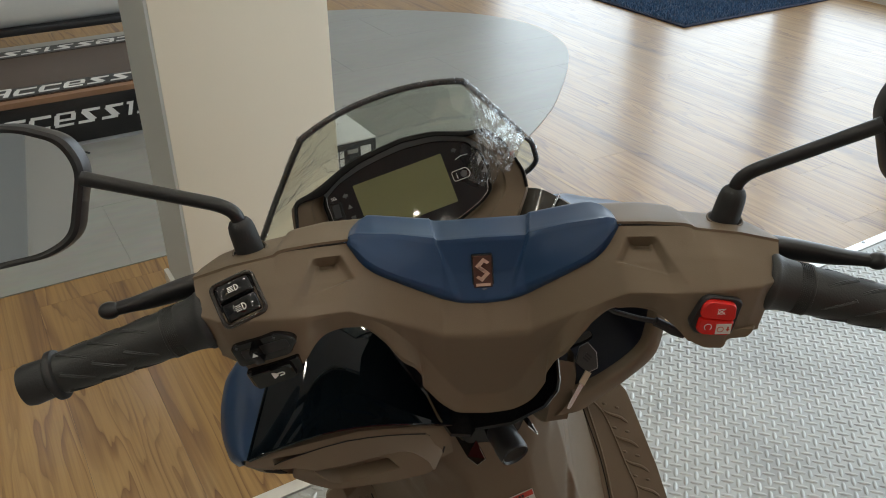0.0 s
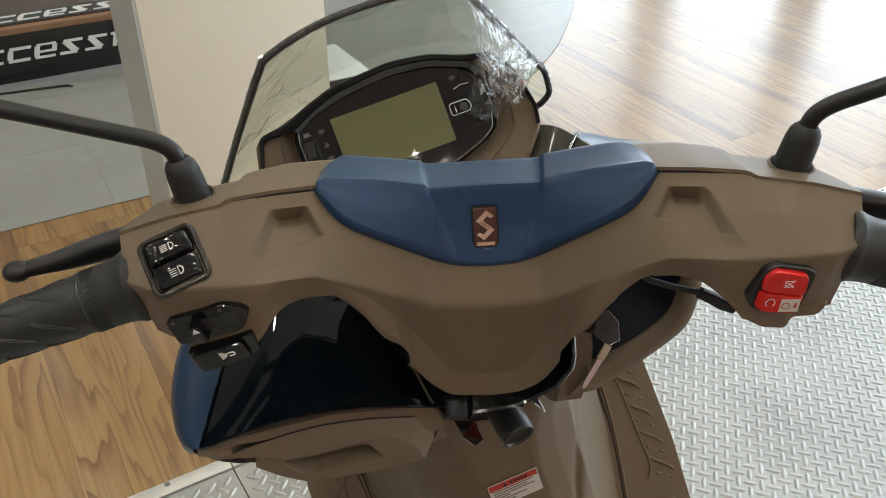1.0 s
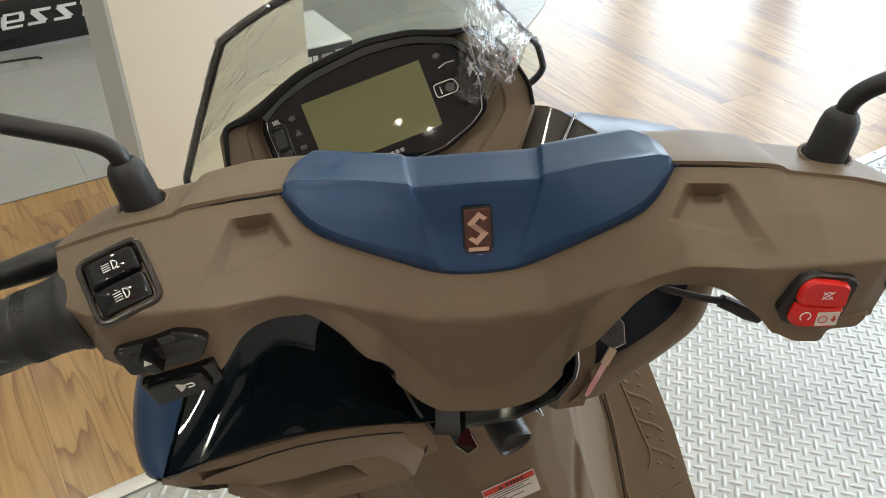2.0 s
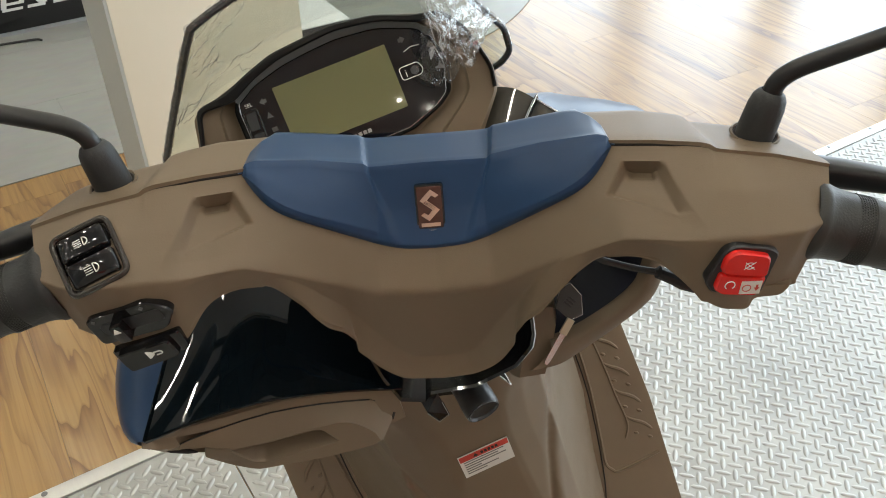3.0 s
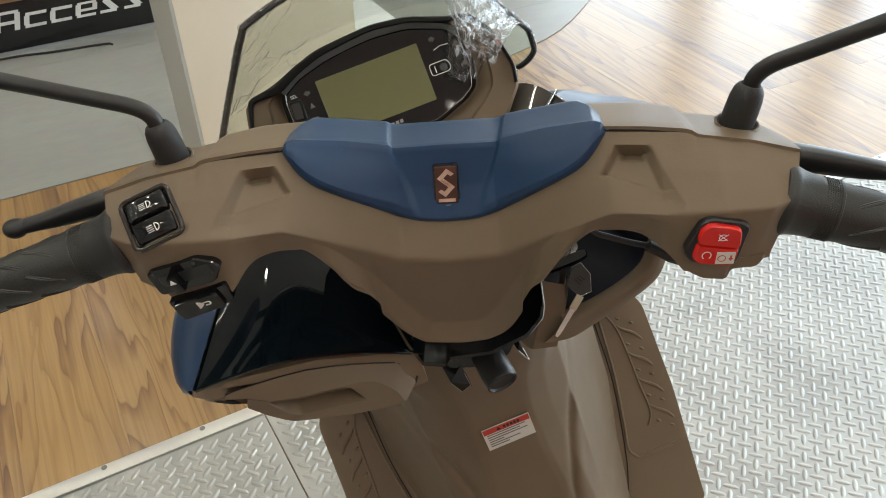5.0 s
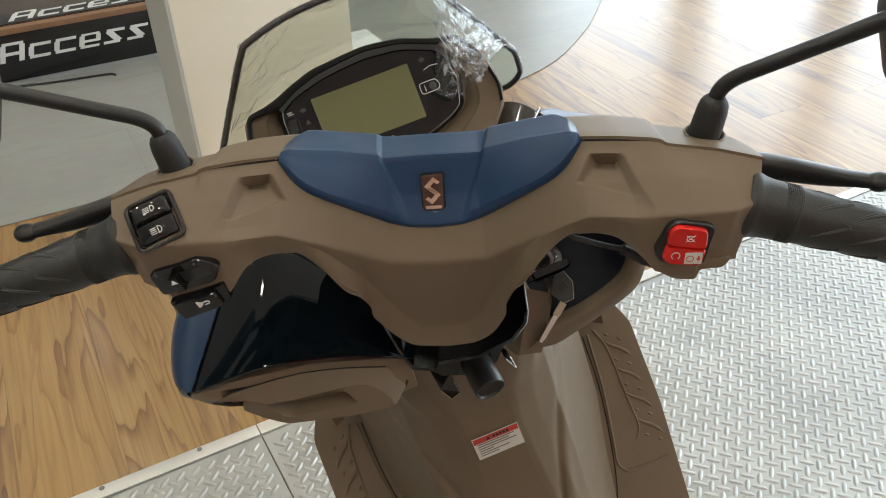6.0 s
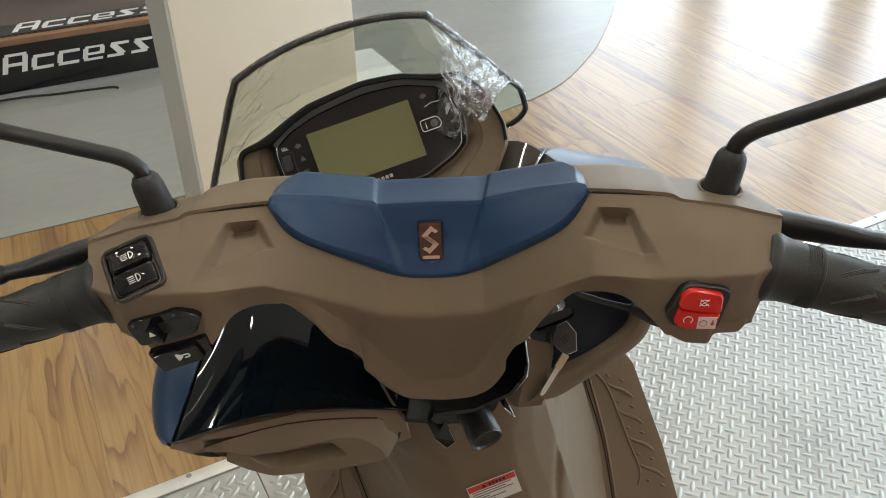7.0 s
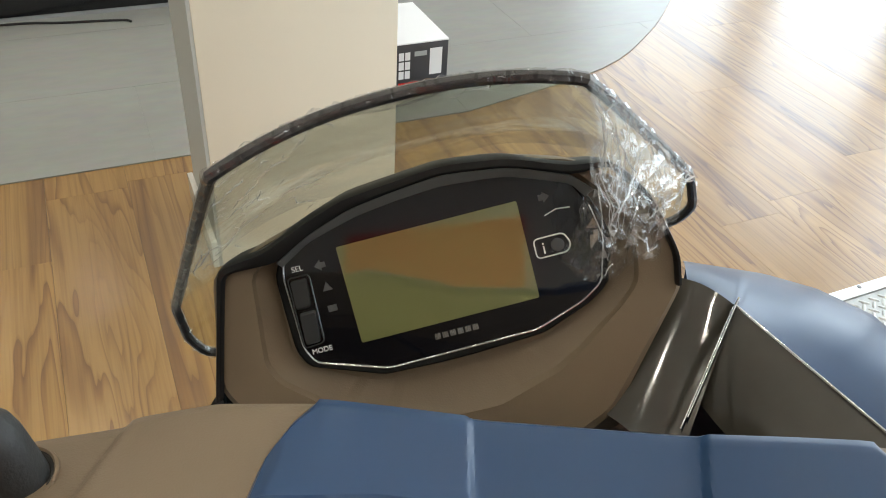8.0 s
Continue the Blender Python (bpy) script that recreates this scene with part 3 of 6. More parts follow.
for u in (-.022, -1.15):
    word_shapes(plinth, ROOM @ pose(u, PV0 - .0006, .093, 90, 0, 0), 0, .054)
    word_shapes(plinth, ROOM @ pose(u + .07, PV0 + .066, PH + .0044), 0, .075)
    word_shapes(plinth, ROOM @ pose(u + .95, PV1 - .035, PH + .0044, 0, 0, 180), 0, .065)

# cardboard and the white machine behind the plinth
card = part("cardboard_sheet", boxed(-1.2, .80, PV1 + .13, PV1 + .60, .0036, .009, bevel=.001), CARD, m=ROOM)
tagged(card, "flat brown cardboard sheet lying on the floor", "cardboard")
strip = part("floor_strip", boxed(-3.0, 1.1, PV1 + .012, PV1 + .055, .0036, .03, bevel=.003), WHITE_PAINT, m=ROOM)
tagged(strip, "pale painted strip along the back of the plinth", "strip")


def white_scooter():
    t = empty_thing("white_scooter", ROOM @ pose(0, PV1 + .42, 0), "white scooter with a black underside, parked on cardboard", "scooter")
    m = ROOM @ pose(-.05, PV1 + .42, 0)
    rows = []
    for i in range(25):
        f = i / 24
        x = -1.0 + 2.4 * f
        w = .15 * math.sin(math.pi * min(max(f, .03), .97)) ** .4
        zb, zt = .215 + .10 * (f - .5) ** 2, .52 + .2 * (1 - f) ** 2
        rows.append([(x, w * math.cos(k) * (1 if math.sin(k) > -.2 else .9), (zb + zt) / 2 + (zt - zb) / 2 * math.sin(k)) for k in (2 * math.pi * j / 20 for j in range(20))])
    part("body_panel", skin(rows, closed=True, caps=True), WHITE_PAINT, t, m=m)
    part("underside", boxed(-.90, 1.05, -.10, .10, .195, .230, bevel=.012), DARK, t, m=m)
    for x in (-.95, 1.25):
        w = part("wheel", lathe([(.12, -.045), (.195, -.045), (.215, -.025), (.22, 0), (.215, .025), (.195, .045), (.12, .045)], 28), TYRE, t, m=m @ pose(x, 0, .232, 90, 0, 0))
        part("rim", lathe([(.02, -.03), (.115, -.035), (.119, 0), (.115, .035), (.02, .03)], 24), SILVER, w, m=m @ pose(x, 0, .232, 90, 0, 0))
    return t


white_scooter()

# loose black cable on the tiles
cp = [(-.17, 3.39 - .02, .008), (.02, 3.36, .008), (.13, 3.335, .008), (.27, 3.315, .008), (.335, 3.30, .009), (.35, 3.285, .008)]
cable = part("floor_cable", tube(curve_through(cp), .0042, 8), STEM, m=ROOM)
tagged(cable, "loose black cable lying on the grey tiles", "cable")

# carton beside the pillar
carton = empty_thing("carton", ROOM @ pose(1.2, 2.52, 0), "white-topped carton with dark printed sides", "box")
cm = ROOM @ pose(.84, 2.52, .0037)
part("carton_body", boxed(0, .36, 0, .30, 0, .155, bevel=.002), BOXPRINT, carton, m=cm)
part("lid", boxed(-.001, .361, -.001, .301, .1552, .160, bevel=.0015), BOXWHITE, carton, "plain white lid", m=cm)
for i in range(2):
    for j in range(3):
        part("printed_panel", boxed(.20 + i * .02, .216 + i * .02, -.0014, -.0004, .045 + j * .030, .070 + j * .030), BOXWHITE, carton, m=cm, smooth=False)
part("printed_patch", boxed(.300, .340, -.0014, -.0004, .05, .135), BOXWHITE, carton, "pale printed patch", m=cm, smooth=False)
part("printed_patch", boxed(.20, .262, -.0014, -.0004, .008, .032), RED, carton, "red printed patch", m=cm, smooth=False)
part("printed_bar", boxed(.25, .29, -.0014, -.0004, .115, .13), GREY_WALL, carton, m=cm, smooth=False)


def rug():
    u0, u1, v0, v1 = 3.58, 4.85, 3.43, 5.6
    t = empty_thing("rug", ROOM @ pose(u0, v0, 0), "deep blue shaggy rug with a dark bound edge", "rug")
    part("backing", boxed(u0, u1, v0, v1, .0005, .010, bevel=.002), RUGEDGE, t, m=ROOM)
    rnd = random.Random(5)
    vs, fs = [], []
    for i in range(26000):
        u, v = rnd.uniform(u0 + .012, u1 - .012), rnd.uniform(v0 + .012, min(v1, 4.9))
        a, ln, w = rnd.uniform(0, 6.28), rnd.uniform(.012, .022), .0022
        dx, dy = math.cos(a), math.sin(a)
        k = len(vs)
        lean = rnd.uniform(.2, .9) * ln
        vs += [(u - dy * w, v + dx * w, .009), (u + dy * w, v - dx * w, .009), (u + dx * lean + dy * w * .6, v + dy * lean - dx * w * .6, .009 + ln), (u + dx * lean - dy * w * .6, v + dy * lean + dx * w * .6, .009 + ln)]
        fs += [(k, k + 1, k + 2, k + 3)]
    me = bpy.data.meshes.new("pile")
    me.from_pydata(vs, [], fs)
    me.materials.append(RUG)
    tagged(place("rug_tuft", me, t, m=ROOM), kind="stuff")
    return t


rug()


# ---- the scooter ----
scooter = empty_thing("scooter", pose(.05, .45, .007, 0, 0, 16.2), "brown and blue scooter, plastic film still on its screen", "scooter")
HM, BM = HANDLEBAR, BODY

# handlebar cover: cross-sections along the bar, as (distance from the middle, forward, up)
SEAM = [(0, .0415, -.0085), (.03, .0405, -.0085), (.06, .0335, .000), (.088, .0225, .008), (.11, .014, .011), (.130, .008, .0115), (.138, .006, .0095), (.165, .003, .006), (.19, 0, 0)]
BACK = [(0, .074, -.010), (.03, .074, -.010), (.077, .068, .000), (.11, .064, .001), (.130, .058, .000), (.138, .056, -.002), (.165, .048, -.003), (.18, .040, -.0045), (.19, .024, -.006)]
MIDDLE = [(0, .034, -.030), (.03, .033, -.029), (.06, .017, -.017), (.09, .002, -.006), (.115, -.009, -.001), (.145, -.016, .0005), (.19, -.013, -.006)]
PROUD = [(0, .010, -.069), (.03, .008, -.065), (.05, .001, -.051), (.07, -.008, -.036), (.09, -.017, -.022), (.115, -.029, -.0165), (.145, -.035, -.0130), (.175, -.034, -.0125), (.19, -.027, -.013)]
LOWER_R = [(0, .034, -.150), (.019, .033, -.147), (.0325, .028, -.1355), (.0435, .020, -.108), (.0530, .000, -.078), (.0665, -.012, -.044), (.080, -.018, -.0315), (.097, -.021, -.0295), (.108, -.024, -.031), (.118, -.029, -.0400), (.1274, -.031, -.0525), (.151, -.030, -.060), (.1535, -.030, -.0525), (.19, -.026, -.050)]
LOWER_L = [(0, .034, -.150), (.026, .033, -.147), (.038, .028, -.132), (.049, .020, -.105), (.058, .000, -.076), (.070, -.012, -.048), (.082, -.018, -.0335), (.097, -.022, -.0305), (.107, -.026, -.0315), (.113, -.029, -.036), (.118, -.031, -.046), (.121, -.031, -.052), (.132, -.031, -.054), (.158, -.028, -.062), (.166, -.030, -.050), (.19, -.026, -.044)]
SEG = (6, 24, 20, 30, 44, 6)


def bar_section(x):
    """The cover's outline at x, from behind the top round the front to under the lip, with the index of each bend."""
    a = abs(x)
    (y1, z1), (y0, z0), (ym, zm), (yp, zp) = table(BACK, a), table(SEAM, a), table(MIDDLE, a), table(PROUD, a)
    yb, zb = table(LOWER_R if x > 0 else LOWER_L, a)
    under = float(np.interp(a, [.045, .068, .105, .122], [0, .011, .011, 0]))   # the arches turn in under the bar
    yb, zb = yb + .79 * under, zb - .61 * under
    key = [(y1 - .004, z1 - .030), (y1, z1), (y0, z0), (ym, zm), (yp, zp), (yb, zb), (yb + .016, zb + .008)]
    pts, idx = [], [0]
    for p, q, n in zip(key, key[1:], SEG):
        pts += [(p[0] + (q[0] - p[0]) * i / n, p[1] + (q[1] - p[1]) * i / n) for i in range(n)]
        idx.append(len(pts))
    pts.append(key[-1])
    return np.array(pts), idx


NX = 440
XS = np.linspace(-.19, .19, NX + 1)
grid = []
for x in XS:
    s, IDX = bar_section(x)
    grid.append([(x, *p) for p in s])
grid = np.array(grid)
I_BACK, I_SEAM, I_MID, I_PROUD, I_LOW = IDX[1:6]
# ease the bends along the section and along the bar, but keep the outer rows
for _ in range(4):
    g = grid.copy()
    g[:, 1:-1] = grid[:, 1:-1] * .5 + (grid[:, :-2] + grid[:, 2:]) * .25
    g[:, I_LOW] = grid[:, I_LOW]
    g[:, I_SEAM] = grid[:, I_SEAM]
    grid = g
for _ in range(5):
    g = grid.copy()
    g[1:-1, :I_LOW - 4] = grid[1:-1, :I_LOW - 4] * .5 + (grid[:-2, :I_LOW - 4] + grid[2:, :I_LOW - 4]) * .25
    grid = g
calm = (np.abs(XS) < .122)[1:-1, None, None]
for _ in range(28):
    g = grid.copy()
    g[1:-1, I_LOW - 4:] = np.where(calm, grid[1:-1, I_LOW - 4:] * .5 + (grid[:-2, I_LOW - 4:] + grid[2:, I_LOW - 4:]) * .25, grid[1:-1, I_LOW - 4:])
    grid = g
# the pods draw in towards their lower outer ends
fall = np.linspace(0, 1, grid.shape[1] - I_SEAM)[None, :] ** 1.0
pull = np.clip((np.abs(XS) - .15) / .04, 0, 1)[:, None]
grid[:, I_SEAM:, 0] -= np.sign(XS)[:, None] * .016 * pull * np.minimum(1, fall * 1.1)


def soft_step(t):
    t = np.clip(t, 0, 1)
    return t * t * (3 - 2 * t)


# pocket on each side of the blue cover: a slot along its upper edge, a floor that runs out downwards, and a bevel up to the pod
N0 = normals_of(grid)
if N0[NX // 2, I_MID, 1] > 0:
    N0 = -N0
rows_s = np.arange(grid.shape[1])
sv = (rows_s - I_SEAM) / (I_PROUD - I_SEAM)
for i, x in enumerate(XS):
    a = abs(x)
    top, slot = .165, .29
    inner_edge = np.interp(sv, [top, .46, .72, 1.0, 1.4], [.0940, .0850, .0905, .098, .102])
    floor_out = np.interp(sv, [top, .70, 1.0, 1.6], [.1075, .1150, .1165, .1165])
    pod_in = np.interp(sv, [top, .86, 1.05, 1.6], [.1125, .1265, .1250, .1235])
    bottom = float(np.interp(a, [.0850, .1150], [.47, .70]))
    fade = np.interp(sv, [.8, 1.15], [1, 0])
    deep = np.interp(sv, [top, .47, .72, 1.0], [.0072, .0040, .0034, .0026])
    inside = soft_step((a - inner_edge) / .0022) * soft_step((bottom - sv) / .045)
    valley = np.interp(sv, [.60, 1.0], [.0030, .0022]) * soft_step((a - .088) / .022) * soft_step((sv - bottom + .045) / .05) * fade
    d = (deep * inside + valley) * np.clip((pod_in - a) / (pod_in - floor_out), 0, 1)
    d = d + .0030 * soft_step((a - .0950) / .002) * soft_step((.1075 - a) / .002) * (sv > top) * soft_step((slot - sv) / .05)
    d = d * soft_step((sv - top) / .030)
    # small step in the face below the step of the caps
    d = d - .0007 * soft_step((.1365 - a) / .003) * soft_step((a - .115) / .01) * soft_step((.30 - sv) / .3) * (sv > .01)
    grid[i] -= N0[i] * d[:, None]
# chin: the middle is a sunk panel with a broad lip that stands out along the lower edge
rim_line = grid[:, I_LOW][np.abs(XS) < .10]
for i, x in enumerate(XS):
    if abs(x) > .085:
        continue
    near = np.array([np.linalg.norm(rim_line - q, axis=1).min() for q in grid[i, I_PROUD - 6:I_LOW + 1]])
    wide = float(np.interp(abs(x), [0, .03, .06, .085], [.0150, .0135, .0095, .0080]))
    out = .0078 * np.clip(1 - near / wide, 0, 1) * soft_step((.085 - abs(x)) / .025) - .0006 * soft_step((.0022 - near) / .0022)
    way = N0[i, I_LOW - 16:I_LOW - 8].mean(0)
    grid[i, I_PROUD - 6:I_LOW + 1] += way * out[:, None]
    grid[i, I_LOW + 1:] += way * out[-1]
cover = part("handlebar_cover", merge(skin(grid), skin([grid[0], [(-.183, .0, -.02)] * grid.shape[1]]), skin([grid[-1], [(.183, .0, -.02)] * grid.shape[1]])), BROWN, scooter, "brown matt plastic handlebar cover", m=HM, angle=50)


def surface_at(x, s):
    """A point of the cover at x and at row s, counted from the back of the top (0) over the seam (1) to the proud line (2) and the lip (3)."""
    i = np.clip((x + .19) / .38 * NX, 0, NX - 1e-6)
    marks = [I_BACK, I_SEAM, I_PROUD, I_LOW]
    j = np.interp(s, [0, 1, 2, 3], marks)
    a, b = int(i), min(int(j), grid.shape[1] - 2)
    fa, fb = i - a, j - b
    return (BASE[a, b] * (1 - fa) * (1 - fb) + BASE[a + 1, b] * fa * (1 - fb) + BASE[a, b + 1] * (1 - fa) * fb + BASE[a + 1, b + 1] * fa * fb)


BASE = grid.copy()

# brown caps behind the seam
for side in (-1, 1):
    rows = []
    for a in np.linspace(.0800, .1895, 90):
        r = []
        for s in np.linspace(-.0, 1.0, 14):
            r.append(surface_at(side * a, s))
        rows.append(r)
    g = np.array(rows)
    n = normals_of(g)
    if n[20, 6, 2] < 0:
        n = -n
    g = g + n * .0022
    g[:, :, 2] -= (.0022 * soft_step((np.linspace(.0800, .1895, 90) - .1335) / .003))[:, None] * np.linspace(1, .5, 14)[None, :]
    g[:, -1, 1] -= .0016
    back = g[:, :1] + np.array([0, -.002, -.022])
    g = np.concatenate([back, g], 1)
    part("top_cap", shell(g if side < 0 else g[::-1], .0026), BROWN, scooter, "brown matt plastic top cap", m=HM, angle=50)
    # dark joint under the front edge of the cap
    part("cap_joint", tube([g[i, -1] + np.array([0, .0006, -.0024]) for i in range(3, 90)], .0011, 6), JOINT, scooter, m=HM)

# blue centre cover: a top and a front facet that meet in a ridge, each broken by two creases round a lower middle panel
NB, KT, KF = 200, 22, 46
rows = []
HALF = .0908
xs = np.linspace(-HALF, HALF, NB + 1)
fine = np.linspace(0, HALF, 241)
low_edge = np.interp(fine, [0, .017, .028, .045, .060, .074, .084, HALF], [1.69, 1.688, 1.65, 1.585, 1.505, 1.395, 1.25, 1.03])
low_edge = np.convolve(np.concatenate([low_edge[30:0:-1], low_edge, 2 * low_edge[-1] - low_edge[-2:-32:-1]]), np.hanning(61) / np.hanning(61).sum(), "valid")
for x in xs:
    a = abs(x)
    s0 = float(np.interp(a, [0, .080, .0855, .0890, HALF], [0, 0, .26, .62, .86]))
    s1 = float(np.interp(a, fine, low_edge))
    sm = max(s0, min(1.0, s1 - .02))
    rows.append([surface_at(x, s0 + (sm - s0) * k / KT) if k < KT else surface_at(x, sm + (s1 - sm) * (k - KT) / KF) for k in range(KT + KF + 1)])
g = np.array(rows)
# a sharp ridge: the top and the front run on straight until they meet
for i in range(NB + 1):
    if abs(xs[i]) > .0835:
        continue
    p, q, u, v = g[i, KT - 11, 1:], g[i, KT - 5, 1:], g[i, KT + 6, 1:], g[i, KT + 13, 1:]
    d, e = q - p, u - v
    det = d[0] * -e[1] + d[1] * e[0]
    if abs(det) < 1e-9:
        continue
    w = u - q
    k = float(np.clip((w[0] * -e[1] + w[1] * e[0]) / det, .2, 3.0))
    k = k if (q + d * k)[1] < g[i, KT, 2] + .003 else k * .7
    top = q + d * k
    for j, f in enumerate((.24, .48, .72, .93, 1.0)):
        g[i, KT - 4 + j, 1:] = q + (top - q) * f
    for j, f in enumerate((.08, .26, .44, .62, .81)):
        g[i, KT + 1 + j, 1:] = top + (u - top) * f
    g[i, KT, 1:] = g[i, KT, 1:] * .8 + (g[i, KT - 1, 1:] + g[i, KT + 1, 1:]) * .1
n = normals_of(g)
if n[NB // 2, 4, 2] < 0:
    n = -n
row = np.arange(KT + KF + 1)
front = np.clip((row - KT) / KF, 0, 1)
back = np.clip((KT - row) / KT, 0, 1)
d_edge = np.minimum(np.minimum(row * .0022, (KT + KF - row) * .0013)[None, :], (HALF - np.abs(xs))[:, None] * 1.6)
rise = .0036 * np.clip(d_edge / .0030, 0, 1) ** .5 - .0006
bound = (.0345 - .003 * (1 - back) - .0165 * front ** .9)[None, :]
side_up = soft_step((np.abs(xs)[:, None] - bound) / (.0034 + .0030 * front[None, :]))
facet = .0023 * side_up * np.clip(d_edge / .008, 0, 1)
bulge = (.0009 * np.sin(math.pi * front) ** 2 - .0006 * np.sin(math.pi * back))[None, :] * (.4 + .6 * side_up) * np.clip(d_edge / .006, 0, 1)
arris = .0004 * np.exp(-((row - KT) / .8) ** 2)[None, :] * np.clip((.086 - np.abs(xs)) / .004, 0, 1)[:, None]
g = g + n * (rise + facet + bulge + arris)[:, :, None]
blue = part("centre_cover", shell(g[::-1], .003), BLUE, scooter, "satin blue centre cover", m=HM, angle=24)

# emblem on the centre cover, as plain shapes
em = axes(surface_at(-.0005, 1.365) + np.array([0, -.0050, .0018]), (1, 0, 0), (0, -.955, .295)) @ Matrix.Diagonal((.92, .92, 1, 1))
part("emblem_rim", slab(rounded([(-.0081, -.0139), (.0081, -.0139), (.0081, .0130), (-.0081, .0130)], .0016), -.004, .0004, .0003), GLOSS, blue, "black emblem surround", m=HM @ em)
badge = part("emblem", slab(rounded([(-.0072, -.0130), (.0072, -.0130), (.0072, .0118), (-.0072, .0118)], .0012), -.003, .0014, .0006), EMBLEM, blue, "small dark copper emblem plate", m=HM @ em)
ZIG = [(.0054, .0068), (.0008, .0104), (-.0056, .0040), (.0024, -.0018), (.0040, -.0004), (-.0014, .0040), (.0012, .0068), (.0034, .0054)]
for poly in (ZIG, [(-x, .0022 - y) for x, y in ZIG]):
    part("emblem_bar", slab(poly, .0014, .0021), COPPER, badge, m=HM @ em)
part("emblem_bar", boxed(-.0055, .0055, -.0116, -.0094, .0014, .0019), COPPER, badge, m=HM @ em)
part("emblem_bar", boxed(-.0070, .0070, -.0158, -.0140, -.002, .0008), SILVER, badge, "pale strip under the emblem", m=HM @ em)

# switches on the left pod
FU = axes((-.1572, -.0202, -.0042), (.0223, .0079, .0062), (0, -.61, .79)) @ pose(-.0004, -.0017, 0) @ Matrix.Diagonal((.90, .90, .86, 1))
rimline = [(*p, .0022) for p in rounded([(-.0153, -.0167), (.0153, -.0167), (.0153, .0167), (-.0153, .0167)], .005)]
sw = part("beam_switch", slab(rounded([(-.0146, -.0160), (.0146, -.0160), (.0146, .0160), (-.0146, .0160)], .004), -.012, .0006, .0006), SWITCH, scooter, "black rocker switch for the headlamp", m=HM @ FU, angle=20)
part("switch_frame", tube(rimline + rimline[:1], .0016, 8), SWITCH_RIM, sw, "dark brown switch frame", m=HM @ FU)
for y0, y1, tilt in ((-.0142, -.0003, 11), (.0003, .0142, -11)):
    k = FU @ pose(0, (y0 + y1) / 2, .0028, tilt, 0, 0)
    k2 = k @ Matrix.Diagonal((1.12, 1.12, 1.02, 1))
    b = part("rocker", slab(rounded([(-.0126, -.0068), (.0126, -.0068), (.0126, .0068), (-.0126, .0068)], .0024), -.004, .0028, .0016), SWITCH, sw, m=HM @ k, angle=50)
    ink = merge(tube([(.0008 + .0021 * math.cos(t), .0021 * math.sin(t), .0028) for t in np.linspace(-1.57, 1.57, 9)], .0003, 5), tube([(.0008, -.0021, .0028), (.0008, .0021, .0028)], .0003, 5), *[boxed(-.0038, -.0002, y - .0002, y + .0002, .0026, .0029) for y in (-.0017, -.0006, .0005, .0016)])
    part("symbol", ink, WHITE_INK, b, m=HM @ k2)
FL = axes((-.1430, -.0335, -.0350), (.0280, 0, .0085), (0, -1, -.12))
ts = part("indicator_switch", slab(rounded([(-.0225, -.009), (.013, -.010), (.0215, -.001), (.0195, .0035), (.011, .0095), (-.0175, .0092), (-.0215, .007)], .003), -.012, .0012, .001), SWITCH, scooter, "black sliding indicator switch", m=HM @ FL, angle=20)
part("slider_slot", slab(rounded([(-.016, -.0035), (.016, -.0035), (.016, .004), (-.016, .004)], .002), .0006, .0017, .0004), DARK, ts, m=HM @ FL)
kn = part("slider_knob", boxed(-.0085, -.0025, -.0060, .0050, .001, .0072, bevel=.0010), SWITCH, ts, m=HM @ FL)
part("symbol", slab([(-.0075, .0012), (-.0035, .0012), (-.0055, .0044)], .0072, .0075), WHITE_INK, kn, m=HM @ FL)
for x in (-.017, .009):
    part("symbol", slab([(x - .0012, .0068), (x, .0056), (x + .0012, .0068), (x, .0080)], .0012, .0015), GREY_INK, ts, m=HM @ FL)
FH = axes((-.1400, -.0318, -.0545), (.0300, 0, .0100), (0, -1, -.10))
hs = part("horn_switch", slab(rounded([(-.019, -.0075), (.0175, -.0068), (.0195, .0062), (-.0185, .0060)], .002), -.014, .0018, .001), SWITCH, scooter, "black horn button", m=HM @ FH, angle=20)
hb = part("horn_button", slab(rounded([(-.0160, -.0078), (.0130, -.0066), (.0130, .0045), (-.016, .0045)], .002), -.004, .0046, .001), SWITCH, hs, m=HM @ FH, angle=20)
part("symbol", merge(slab([(-.0012, -.0024), (.0000, -.0022), (.0026, -.0006), (.0026, .0006), (.0000, .0022), (-.0012, .0024)], .0046, .0050), tube([(.0026, .0008, .0048), (.0060, .0008, .0048), (.0068, .0002, .0048), (.0068, -.0008, .0048), (.0060, -.0013, .0048), (.0034, -.0013, .0048)], .00035, 5)), WHITE_INK, hb, m=HM @ FH)

# engine switch on the right pod
FR = axes((.1420, -.0342, -.0310), (1, 0, -.05), (0, -1, -.06))
es = part("engine_switch", slab(rounded([(-.0165, -.0060), (-.0115, -.0136), (.0125, -.0152), (.0158, .0100), (.0110, .0132), (-.0050, .0156), (-.0100, .0125)], .003), -.012, .0020, .001), DARK, scooter, "black bezel with a red engine switch", m=HM @ FR, angle=20)
r1 = part("stop_rocker", slab(rounded([(-.0108, .0012), (.0118, -.0020), (.0108, .0105), (.0045, .0122), (-.0062, .0140), (-.0102, .0100)], .003), -.002, .0052, .0012), RED, es, "red engine stop rocker", m=HM @ FR, angle=20)
r2 = part("start_rocker", slab(rounded([(-.0120, -.0090), (-.0085, -.0122), (.0085, -.0136), (.0106, -.0120), (.0116, -.0026), (-.0108, .0006)], .002), -.002, .0046, .0012), RED, es, "red starter rocker", m=HM @ FR, angle=20)
